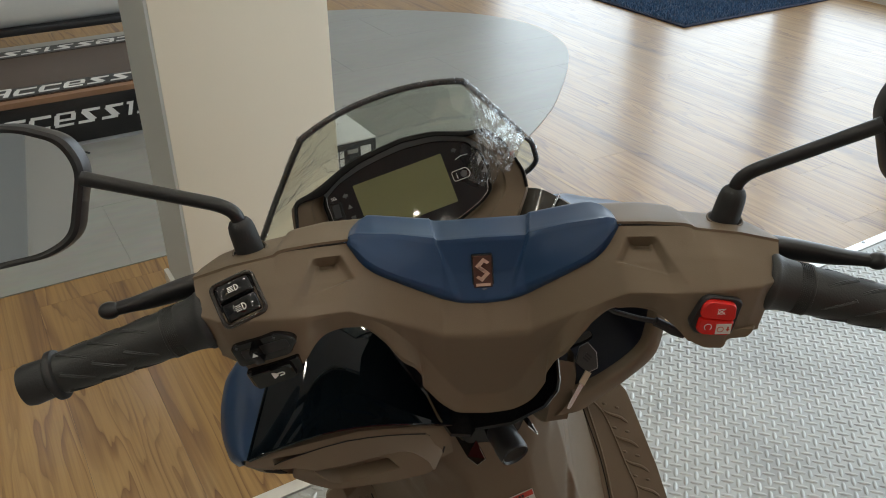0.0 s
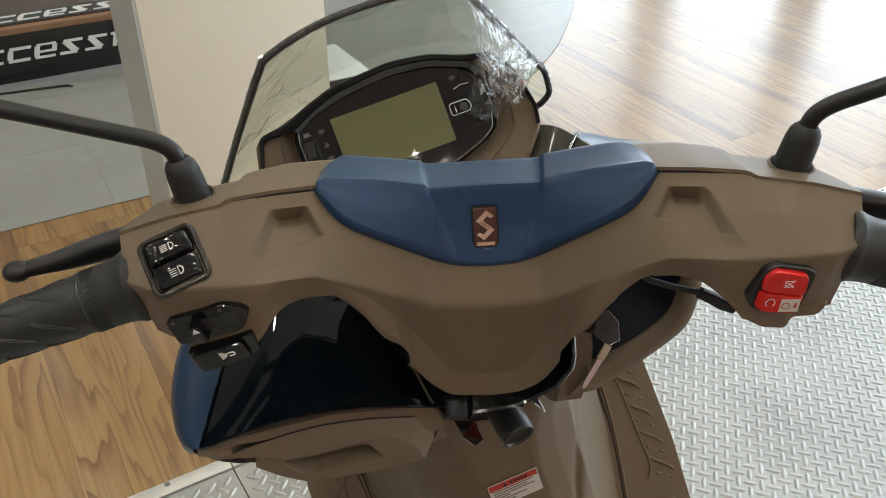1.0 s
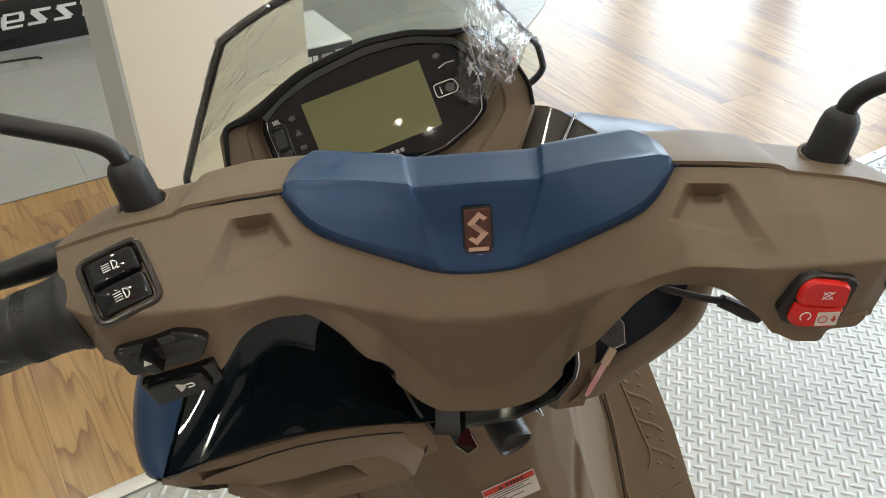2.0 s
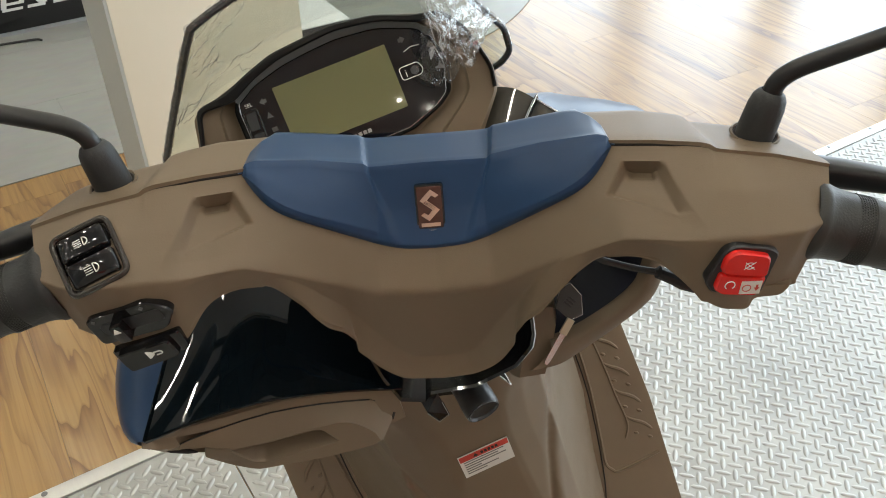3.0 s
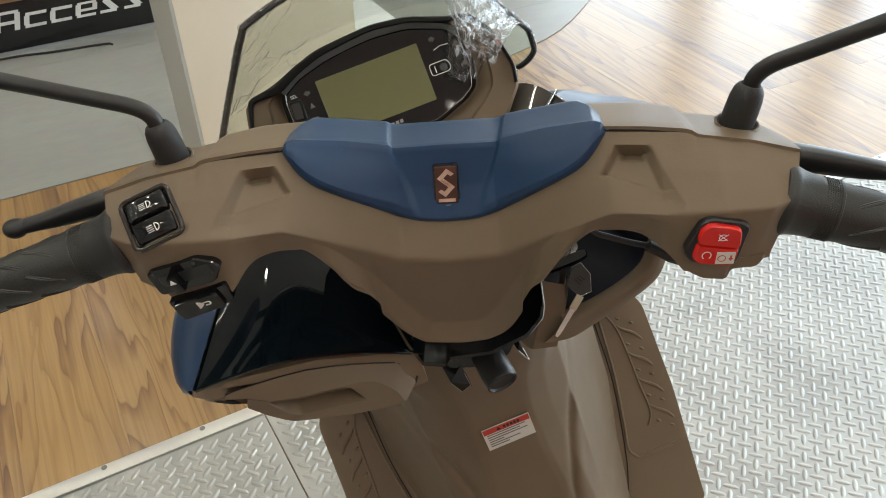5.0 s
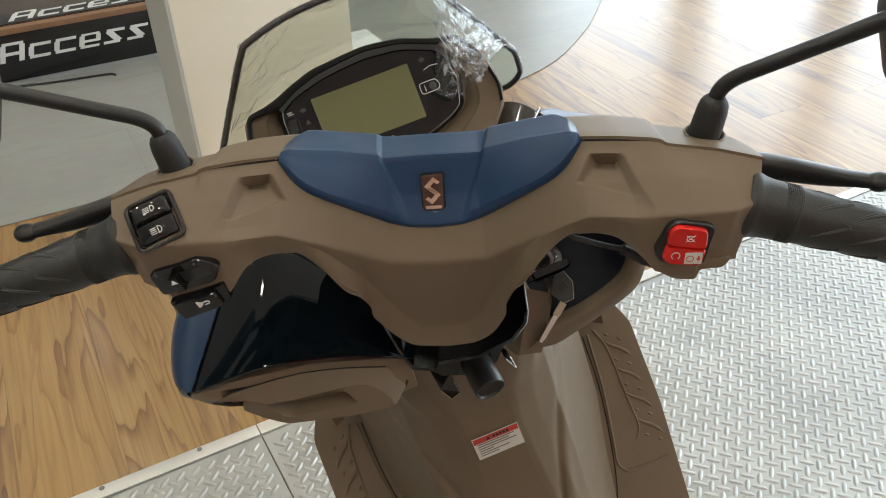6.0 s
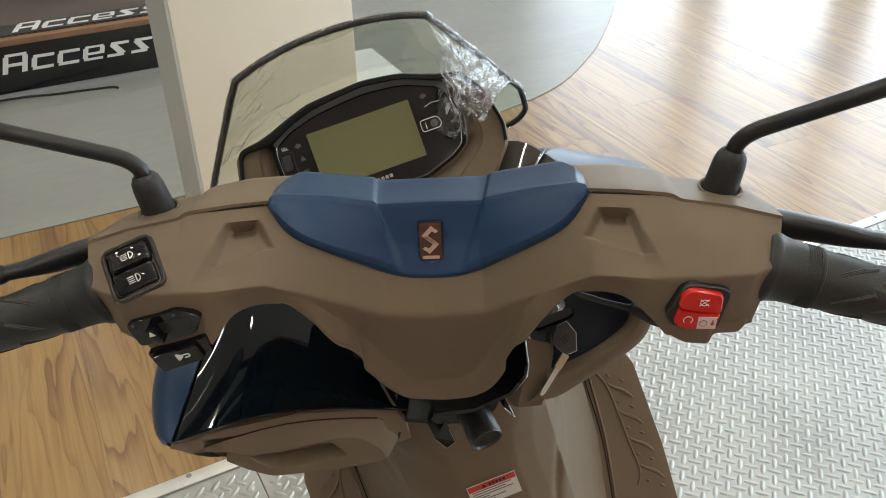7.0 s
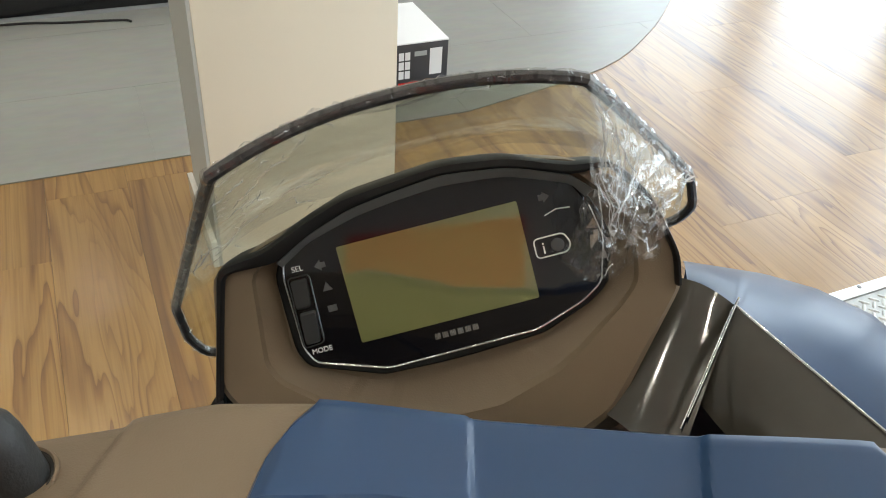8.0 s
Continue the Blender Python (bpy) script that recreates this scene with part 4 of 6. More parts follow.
part("symbol", boxed(.0002, .0098, -.0118, -.0040, .0046, .0050), LABEL_W, r2, "pale symbol field", m=HM @ FR)
part("symbol", tube([(-.0050 + .0023 * math.cos(t), -.0062 + .0024 * math.sin(t), .0047) for t in np.linspace(-.9, 4.1, 14)], .00025, 5), WHITE_INK, r2, m=HM @ FR)
part("symbol", merge(tube([(.0030 + .0020 * math.cos(t), -.0080 + .0020 * math.sin(t), .0051) for t in np.linspace(0, 6.28, 14)], .00025, 5), slab([(.0064, -.0078), (.0090, -.0078), (.0077, -.0098)], .0050, .0052), boxed(.0072, .0082, -.0080, -.0060, .0050, .0052)), RED_INK, r2, m=HM @ FR)
part("symbol", merge(tube([(.0015 + .0021 * math.cos(t), .0062 + .0019 * math.sin(t), .0053) for t in np.linspace(.7, 5.9, 16)], .0002, 5), tube([(-.0009, .0083, .0053), (.0039, .0041, .0053)], .0002, 5), tube([(-.0009, .0041, .0053), (.0039, .0083, .0053)], .0002, 5)), WHITE_INK, r1, m=HM @ FR)
part("pod_foot", slab(rounded([(.128, -.046), (.172, -.046), (.168, -.053), (.1535, -.0535), (.1515, -.0615), (.138, -.0600), (.129, -.0545)], .003), .004, .030, .002, Matrix.Rotation(radians(90), 4, "X")), BROWN, scooter, m=HM)

GRIP_L, GRIP_R = (-.187, -.012, -.026), (.185, -.012, -.024)


def grip(side):
    o = Vector(GRIP_R if side > 0 else GRIP_L)
    d = Vector((side * 1.0, -.20, -.23)).normalized()
    m = axes(o, (0, 0, 1), d)
    prof = [(.0186, -.007), (.0197, -.005), (.0197, -.0022), (.0188, -.0008), (.0178, .0025), (.0171, .0065), (.0169, .0105), (.0167, .0122)]
    part("grip_collar", lathe(prof, 32), GREY_RUBBER if side > 0 else RUBBER, scooter, "black rubber grip collar", m=HM @ m)
    rows = [(.0166, .0120), (.0165, .0128), (.0165, .0205), (.0169, .0209), (.0169, .0222), (.0161, .0226), (.0150, .050), (.0142, .08), (.0139, .090), (.0139, .0958)]
    gp = part("grip", lathe(rows, 32), GREY_RUBBER, scooter, "dark ribbed rubber handgrip", m=HM @ m)
    # knurled ring of small pips
    bm = bmesh.new()
    for i in range(72):
        for j in range(6):
            k = 2 * math.pi * (i + .5 * (j % 2)) / 72
            c = Vector((.0165 * math.cos(k), .0165 * math.sin(k), .0137 + j * .0012))
            bmesh.ops.create_cube(bm, size=.0007, matrix=Matrix.Translation(c) @ Matrix.Rotation(k, 4, "Z") @ Matrix.Rotation(radians(45), 4, "X"))
    part("knurled_ring", bm, GREY_RUBBER, gp, m=HM @ m, smooth=False)
    # slanting ribs, each thick at its hooked outer end and running out inwards
    turn = m.to_3x3().inverted()
    low, high = turn @ Vector((0, -1, 0)), turn @ Vector((0, 0, 1))
    k_low, k_high = math.atan2(low.y, low.x), math.atan2(high.y, high.x)
    way = math.copysign(1, math.sin(k_high - k_low))
    reach = lambda z: float(np.interp(z, [.0226, .050, .08, .090], [.0161, .0150, .0142, .0139]))
    for i in range(6):
        for j in range(3):
            k0, z0 = k_low + way * .42 + 2 * math.pi * i / 6, .0915 - .0213 * j
            path = [(k0 + way * .10, z0 - .0030), (k0 + way * .07, z0 - .0008), (k0, z0)] + [(k0 - way * .75 * f, z0 - .0200 * f) for f in (.1, .25, .45, .65, .85, 1)]
            part("grip_rib", tube([((reach(z) - .0004) * math.cos(a), (reach(z) - .0004) * math.sin(a), z) for a, z in path], [.0004, .0008, .0013, .0014, .0013, .0011, .0009, .0007, .0004], 6), GREY_RUBBER, gp, m=HM @ m)
            part("grip_groove", tube([(reach(z) * math.cos(a + way * .105), reach(z) * math.sin(a + way * .105), z + .0006) for a, z in path[3:]], [.0003, .0005, .0006, .0006, .0005, .0003], 5), DARK, gp, m=HM @ m)
    part("bar_end", lathe([(.0138, .0950), (.0162, .0960), (.0168, .0972), (.0166, .1000), (.0142, .1014), (.0134, .1026), (.0140, .1160), (.0130, .1200), (.002, .1210)], 30), RUBBER, gp, "black bar-end weight", m=HM @ m)
    # brake lever in front of the grip
    a = Vector((side * .172, .018, -.012))
    e = Vector((side * (.258 if side > 0 else .250), .000, -.0205))
    path = curve_through([a, a * .7 + e * .3 + Vector((0, .004, .001)), a * .3 + e * .7 + Vector((0, .003, 0)), e], 6)
    rows = []
    for i, p in enumerate(path):
        t = i / (len(path) - 1)
        w, h = .0090 - .0040 * t, .0054 + .0022 * math.sin(math.pi * min(1, t * 1.25)) - .0018 * t
        sag = Vector((0, 0, -.0016 * math.sin(math.pi * t)))
        ring = []
        for k in (2 * math.pi * j / 20 for j in range(20)):
            cx, sz = math.cos(k), math.sin(k)
            ring.append(p + sag + Vector((0, w * math.copysign(abs(cx) ** .6, cx), h * math.copysign(abs(sz) ** .6, sz))))
        rows.append(ring)
    lv = part("brake_lever", skin(rows, closed=True, caps=True), STEM, scooter, "black brake lever", m=HM)
    bm = bmesh.new()
    bmesh.ops.create_uvsphere(bm, u_segments=20, v_segments=12, radius=.0068, matrix=Matrix.Translation(e) @ Matrix.Diagonal((1.1, 1, .85, 1)))
    part("lever_ball", bm, STEM, lv, m=HM)


grip(-1)
grip(1)


def mirror_arm(side):
    b = Vector((.1638, .028, .0035)) if side > 0 else Vector((-.1574, .028, .0035))
    up = (Vector((.23, .02, 1)) if side > 0 else Vector((-.17, .02, 1))).normalized()
    part("mirror_boot", lathe([(.0094, -.006), (.0094, .004), (.0092, .010), (.0090, .015), (.0082, .0195), (.0066, .0222), (.0052, .0232), (.0050, .0222)], 28), RUBBER, scooter, "black rubber mirror boot", m=HM @ axes(b, (1, 0, 0), up))
    lie = Vector((side * .10, -.02, 1))
    part("boot_hole", lathe([(.0112, -.008), (.0112, .0006), (.0104, .0009), (.0094, .0004)], 32), JOINT, scooter, "dark clearance round the mirror boot", m=HM @ axes(b + Vector((0, 0, -.0012)), (1, 0, 0), lie))
    ring = [(b + Vector((0, 0, -.0006))) + lie.normalized().orthogonal().normalized() * 0 + axes((0, 0, 0), (1, 0, 0), lie).to_3x3() @ Vector((.0116 * math.cos(k), .0116 * math.sin(k), .0002)) for k in np.linspace(0, 2 * math.pi, 33)]
    part("hole_rim", tube(ring, .0008, 6), BROWN, scooter, "rounded edge of the mirror hole", m=HM)
    corner = b + up * .0320
    far = Vector((.2440, .0010, .0760)) if side > 0 else Vector((-.2578, .0327, .0615))
    start, leave = b + up * .0205, corner + (far - corner) * .17
    low, high = corner.lerp(b + up * .0235, .9), leave
    path = [start, low] + [low * (1 - t) ** 2 + corner * 2 * t * (1 - t) + high * t * t for t in np.linspace(.1, 1, 11)] + [corner.lerp(far, .6), far]
    part("mirror_stem", tube(path, [.0047] * (len(path) - 1) + [.0050], 18), STEM, scooter, "black steel mirror stem", m=HM)
    # mirror head: shallow bowl with slanted corners and the glass towards the rider
    c = far + Vector((side * .0625, -.006, -.008))
    n = Vector((-side * .10, -1, .10 if side > 0 else .30))
    m = HM @ axes(c, (1, 0, -side * .10), n)
    corners = [(.0655, .010), (.058, .030), (.030, .043), (-.030, .046), (-.064, .034), (-.072, -.006), (-.060, -.036), (-.020, -.046), (.030, -.043), (.050, -.034)]
    shape = [Vector((-side * p.x, p.y)) for p in rounded(corners, .013, 6)]
    if side > 0:
        shape.reverse()
    rows = []
    for f, z in ((.94, .0035), (.985, .0050), (1.03, .0030), (1.05, -.003), (1.04, -.012), (.90, -.022), (.55, -.030), (.1, -.033)):
        rows.append([(p.x * f, p.y * f, z) for p in shape])
    hd = part("mirror_head", skin(rows, closed=True, caps=True), DARK, scooter, "black plastic mirror head", m=m)
    part("mirror_glass", slab([p * .935 for p in shape], .0032, .0040), MIRROR, hd, "silvered mirror glass", m=m)


mirror_arm(-1)
mirror_arm(1)

def by_angle(poly, n, c=(0, -.006)):
    """Points of an outline at n even turns about c."""
    out = []
    for i in range(n):
        k = 2 * math.pi * i / n
        d = Vector((math.cos(k), math.sin(k)))
        best = 0
        for a, b in zip(poly, list(poly[1:]) + [poly[0]]):
            ax, ay, bx, by = a[0] - c[0], a[1] - c[1], b[0] - c[0], b[1] - c[1]
            den = d.x * (by - ay) - d.y * (bx - ax)
            if abs(den) < 1e-12:
                continue
            t = (ax * (by - ay) - ay * (bx - ax)) / den
            u = (ax * d.y - ay * d.x) / den
            if t > 0 and -1e-6 <= u <= 1 + 1e-6:
                best = max(best, t)
        out.append(Vector(c) + d * best)
    return out


# ---- scooter body, in the body's own axes ----
TILT_CL = radians(60)
CL = BM @ axes((0, 0, 0), (1, 0, 0), (0, -math.sin(TILT_CL), math.cos(TILT_CL)))   # the display's plane: right, up its face, out of it
OUT = [(-.0632, .0229), (-.0590, .0262), (-.0249, .0362), (.0059, .0390), (.0353, .0364), (.0630, .0275), (.0700, .0140), (.0735, -.0030), (.0680, -.0224), (.0582, -.0285), (.0359, -.0358), (-.0312, -.0360), (-.0619, -.0255), (-.0655, -.0176), (-.0655, .0149)]
cluster = part("instrument_panel", slab(rounded(OUT, .003), -.020, .0005, .0008), BEZEL, scooter, "black instrument cluster with a blank display", m=CL)
part("display", slab(rounded([(-.0402, -.0219), (.0402, -.0219), (.0402, .0219), (-.0402, .0219)], .001), .0005, .0010), LCD, cluster, "olive-grey liquid crystal display, switched off", m=CL)
rim = [(*p, .0008) for p in rounded(OUT[6:] + OUT[:1], .003)[3:-3]]
part("trim_line", tube(rim, .00045, 6), SILVER, cluster, "thin silver trim line", m=CL)
for y0, y1 in ((-.0165, -.0020), (-.0005, .0125)):
    part("cluster_button", slab(rounded([(-.0640, y0), (-.0570, y0), (-.0555, y1), (-.0632, y1)], .0018), .0004, .0032, .001), BUTTON, cluster, m=CL)
bt = [(*p, .0012) for p in rounded([(-.0648, -.018), (-.0558, -.0172), (-.0545, .0135), (-.0640, .0138)], .002)]
part("button_surround", tube(bt + bt[:1], .0004, 5), BUTTON, cluster, m=CL)
write("printed_word", "SEL", .0035, WHITE_INK, cluster, CL @ pose(-.0588, .0168, .0009))
write("printed_word", "MODE", .0032, WHITE_INK, cluster, CL @ pose(-.0578, -.0205, .0009))
write("printed_word", "i", .0075, WHITE_INK, cluster, CL @ pose(.0470, -.0014, .0011))
part("printed_bars", merge(*[boxed(-.0085 + .0034 * i, -.0060 + .0034 * i, -.0288, -.0263, .0008, .0011) for i in range(6)]), SILVER, cluster, "pale maker's mark", m=CL, smooth=False)
ib = [(*p, .0010) for p in rounded([(.0432, -.0052), (.0568, -.0052), (.0590, -.0020), (.0568, .0034), (.0432, .0034)], .0022)]
part("info_outline", tube(ib + ib[:1], .00035, 5), WHITE_INK, cluster, m=CL)
part("info_button", slab([(.0532 + .0030 * math.cos(k * .45), -.0012 + .0030 * math.sin(k * .45)) for k in range(14)], .0006, .0014, .0004), GREY_INK, cluster, m=CL)
part("tell_tale", slab([(-.0515, .0160), (-.0485, .0185), (-.0485, .0172), (-.0465, .0172), (-.0465, .0148), (-.0485, .0148), (-.0485, .0135)], .0007, .0009), GREY_INK, cluster, m=CL)
part("tell_tale", slab([(-.0505, .0045), (-.0462, .0045), (-.0484, .0085)], .0007, .0009), GREY_INK, cluster, m=CL)
part("tell_tale", slab([(-.0505, -.0050), (-.0465, -.0050), (-.0465, -.0022), (-.0505, -.0022)], .0007, .0009), GREY_INK, cluster, m=CL)
part("tell_tale", slab([(.0545, .0205), (.0515, .0230), (.0515, .0218), (.0495, .0218), (.0495, .0192), (.0515, .0192), (.0515, .0180)], .0007, .0009), GREY_INK, cluster, m=CL)
part("tell_tale", tube([(.0505, .0125, .0008), (.0560, .0142, .0008), (.0620, .0135, .0008)], .0003, 5), WHITE_INK, cluster, m=CL)


COWL = [(-.0950, .0235), (-.0692, .0310), (-.0368, .0400), (0, .0445), (.0367, .0430), (.0694, .0330), (.0990, .0095), (.1050, -.0186), (.1030, -.0326), (.0620, -.0820), (.020, -.100), (-.035, -.098), (-.085, -.070), (-.1065, -.0266)]


NA = 160
inner, outer = by_angle([tuple(p) for p in rounded(OUT, .003)], NA), by_angle([tuple(p) for p in rounded(COWL, .005)], NA)
rows = []
for f, h in ((-.02, -.016), (.03, -.006), (.16, -.007), (.42, -.002), (.46, .0005), (.80, .0015), (.93, .002), (1.0, -.001), (1.01, -.006), (1.005, -.030)):
    r = []
    for p, q in zip(inner, outer):
        w = (q - p).length
        lift = h * min(1.0, w / .02)
        c = p.lerp(q, f)
        r.append((c.x, c.y, lift if f < 1 else h))
    rows.append(r)
well = []
for f, h in ((-.03, -.010), (.0, .0010), (.03, .0014), (.08, .0018), (.12, .0004), (.13, -.010)):
    r = []
    for p, q in zip(inner, outer):
        w = min((q - p).length, .030)
        d = (q - p).normalized()
        r.append((*(p + d * w * f), h))
    well.append(r)
part("cluster_well", skin(well, closed=True), WELL, scooter, "black rubber recess round the instruments, darkened for its shadow", m=CL, angle=28)
cowl = part("cluster_cowl", skin(rows, closed=True), BROWN, scooter, "brown matt plastic cowl round the instruments", m=CL, angle=28)
# hood over the cluster: grey inner slope, then a black band that thins out down both sides
FACE_LINE = [(-.0640, .0195), (-.0503, .0273), (-.0280, .0330), (-.0090, .0352), (.0102, .0364), (.0379, .0337), (.0639, .0238), (.0690, .0165)]
GREY_LINE = [(-.0655, .0222), (-.0490, .0305), (-.0300, .0366), (-.0090, .0392), (.0114, .0410), (.0400, .0370), (.0650, .0272), (.0725, .0190)]
BLACK_LINE = [(-.1050, -.0300), (-.0940, .0064), (-.0888, .0230)] + GREY_LINE[:7] + [(.0822, .0270), (.0942, .0108), (.1012, -.0172), (.0990, -.0310)]
HOOD_LINE = [(-.1078, -.0300), (-.0968, .0064), (-.0912, .0262), (-.0700, .0290), (-.0520, .0362), (-.0326, .0424), (-.0085, .0444), (.0125, .0458), (.0400, .0420), (.0650, .0325), (.0838, .0293), (.0962, .0118), (.1033, -.0172), (.1010, -.0310)]


def dense(line, k=6):
    out = [Vector(p).lerp(Vector(q), i / k) for p, q in zip(line, line[1:]) for i in range(k)] + [Vector(line[-1])]
    for _ in range(2):
        out = [out[0]] + [out[i] * .5 + (out[i - 1] + out[i + 1]) * .25 for i in range(1, len(out) - 1)] + [out[-1]]
    return out


f_line, g_line, b_line, h_line = dense(FACE_LINE), dense(GREY_LINE), dense(BLACK_LINE), dense(HOOD_LINE)
part("hood_slope", skin([[(p.x, p.y, .0042), (p.lerp(q, .3).x, p.lerp(q, .3).y, .0052), (q.x, q.y, .0068), (q.x, q.y + .0006, .0040)] for p, q in zip(f_line, g_line)]), HOOD_GREY, scooter, "grey inner slope of the hood", m=CL, angle=25)
part("cowl_hood", skin([[(p.x, p.y, .0015), (p.x, p.y, .0060), (p.lerp(q, .25).x, p.lerp(q, .25).y, .0072), (p.lerp(q, .8).x, p.lerp(q, .8).y, .0072), (q.x, q.y, .0058), (q.x, q.y + .0008, -.004), (q.x, q.y + .0004, -.030)] for p, q in zip(b_line, h_line)]), HOOD, scooter, "black hood edge over the instruments", m=CL, angle=40)


# windscreen: tinted visor that wraps the cluster
def screen_point(s, v):
    """s from -1 to 1 across, v from 0 at the top edge to 1 at the lower ends."""
    w = float(np.interp(v, [0, .10, .5, .80, .9, 1.0], [.0665, .0755, .108, .1345, .1355, .127]))
    zc = float(np.interp(v, [0, .5, .8, 1.0], [.0998, .036, -.012, -.044]))
    zs = float(np.interp(v, [0, .5, .8, 1.0], [.0905, .020, -.026, -.066]))
    yc = float(np.interp(v, [0, .5, .8, 1.0], [-.0215, .046, .082, .098]))
    ys = float(np.interp(v, [0, .5, .8, 1.0], [-.0275, .026, .056, .052]))
    q = abs(s) ** 2.2
    return Vector((w * s, yc + (ys - yc) * q, zc + (zs - zc) * q))


def screen_reach(v, side):
    """How far across the screen reaches: its lower ends are rounded off, the left one less."""
    start, cut = (.86, .20) if side > 0 else (.94, .09)
    return 1.0 if v < start else 1 - cut + cut * math.sqrt(max(0.0, 1 - ((v - start) / (1 - start)) ** 2))


SN = 48
ROWS = [1 - (1 - j / 36) ** 1.5 for j in range(37)]
sg = np.array([[screen_point((-1 + 2 * i / SN) * screen_reach(v, i - SN / 2), v) for i in range(SN + 1)] for v in ROWS])
screen = part("windscreen", shell(sg, .0022), SCREEN, scooter, "smoked plastic windscreen, partly unwrapped", m=BM)
edge = [screen_point(-screen_reach(v, -1), v) for v in ROWS[::-1]] + [screen_point(s, 0) for s in np.linspace(-.96, .96, 40)] + [screen_point(screen_reach(v, 1), v) for v in ROWS]
ring = [Vector(p).lerp(Vector(q), i / 4) for p, q in zip(edge, edge[1:]) for i in range(4)]
tagged(part("wrap_film", tube([p + Vector((noise.noise((i * .31, 1, 0)), noise.noise((i * .27, 2, 0)), noise.noise((i * .23, 3, 0)))) * .0011 for i, p in enumerate(ring)], [.0027 + .0011 * max(0, noise.noise((i * .42, 9.1, 0)) + .35 * noise.noise((i * 1.3, 4.4, 0)) + .1) for i in range(len(ring))], 7), FOLDS, screen, "clear film bunched round the screen edge", m=BM, smooth=False), kind="stuff")
part("screen_rim", tube(edge, .0025, 8), DARK, screen, "black screen edge", m=BM)


def film_patch(s0, s1, v0, v1, amp, seed, hang=0.0, nx=70, ny=70):
    """A sheet of cling film on the screen, crumpled into sharp folds."""
    rows = []
    for j in range(ny + 1):
        r = []
        for i in range(nx + 1):
            a, b = i / nx, j / ny
            wob = .10 * noise.noise((seed, b * 3, 0)) + .04 * noise.noise((seed + 4, b * 11, 0))
            s = s0 + (s1 - s0) * a + wob * (a - .3)
            v = v0 + (v1 - v0) * b + .10 * noise.noise((a * 3, seed + 9, 0)) * b
            p = screen_point(s, max(0, min(1, v)))
            k = min(1, 8 * a * (1 - a)) * min(1, 8 * b * (1 - b) + .25)
            q = Vector((a * 5, b * 5, seed))
            lean = Vector((a * 9 + b * 2.0, b * 1.6, seed))
            fold = .8 - abs(noise.noise(lean)) * 2.6
            fold += .55 * (1 - abs(noise.noise(Vector((a * 16, b * 5, seed + 3)))) * 2.4)
            fold += .25 * (1 - abs(noise.noise(q * 5.0 + Vector((1, 5, 2)))) * 2)
            n = Vector((0, -.80, .55))
            p = p + n * (.003 + amp * k * max(-.4, fold)) + Vector((noise.noise(q * 2 + Vector((3, 3, 3))), 0, noise.noise(q * 2 + Vector((8, 2, 1))))) * amp * .5 * k + Vector((0, -hang * b * .6, -hang * b * b))
            r.append(p)
        rows.append(r)
    return skin(rows)




def hang_point(a, b):
    """A point of the torn film: a across, b from where it clings to the screen's corner and side down over the cluster's corner."""
    upv, outv = Vector((0, .5, .866)), Vector((0, -.866, .5))
    low = [(0, .0530, -.0030, .014), (.12, .0545, -.0150, .017), (.30, .0660, -.0175, .018), (.55, .0830, -.0125, .016), (.78, .0950, -.0030, .013), (1, .1120, .0130, .010)]
    top = screen_point(1.0, .02 + .78 * a) + Vector((0, -.003, .002))
    x, y, h = table(low, a)
    end = Vector((float(x), 0, 0)) + upv * float(y) + outv * float(h)
    end += Vector((1, 0, 0)) * .005 * noise.noise((a * 7, 2.2, 0)) + upv * .007 * noise.noise((a * 9, 7.7, 0))
    p = top.lerp(end, b)
    p.x += (1 - a) ** 3 * (.006 * noise.noise((b * 4, 3.3, 0)) + .003 * noise.noise((b * 13, 5.5, 0)))
    # pleats gather towards the torn end
    p.x += (.0800 - p.x) * .30 * math.sin(math.pi * b) ** 2 * (1 - a) + .0015 * noise.noise((a * 12, b * 6, 1.0))
    k = min(1, 7 * b) * (.35 + .65 * b)
    pleat = 1.2 - abs(noise.noise((a * 4.5 + b * 2.2, b * 1.9, 4.0))) * 3.6
    pleat += .35 * (1 - abs(noise.noise((a * 9 - b * 3, b * 3.0, 9.0))) * 3.0)
    crush = (1 - abs(noise.noise((a * 6.5, b * 7, 2.0))) * 3.2) * max(0.0, b - .30) * 2.6
    crush += .5 * (1 - abs(noise.noise((a * 15, b * 15, 6.0))) * 3.2) * max(0.0, b - .40)
    return p + outv * (.0034 * k * (pleat + crush) + .004 * math.sin(math.pi * b))


def folds_along(surface, starts, seed, lift):
    """Narrow standing folds in film: each a wandering ridge over the surface that swells and thins out."""
    rnd = random.Random(seed)
    out = []
    for a, b, da, db, r in starts:
        ph, bend, n = rnd.uniform(0, 90), rnd.uniform(-.22, .22), 11
        pts = []
        for i in range(n):
            t = i / (n - 1)
            side = bend * math.sin(math.pi * t) + .22 * noise.noise((t * 3.1, ph, 0)) + .10 * noise.noise((t * 8.0, ph, 3))
            pts.append(surface(a + da * t - db * side, b + db * t + da * side) + lift)
        out.append(tube(pts, [r * (.12 + .88 * math.sin(math.pi * (i + .3) / n) * (.65 + .35 * abs(noise.noise((i * .7, ph, 8))) * 2)) for i in range(n)], 4))
    return merge(*out)


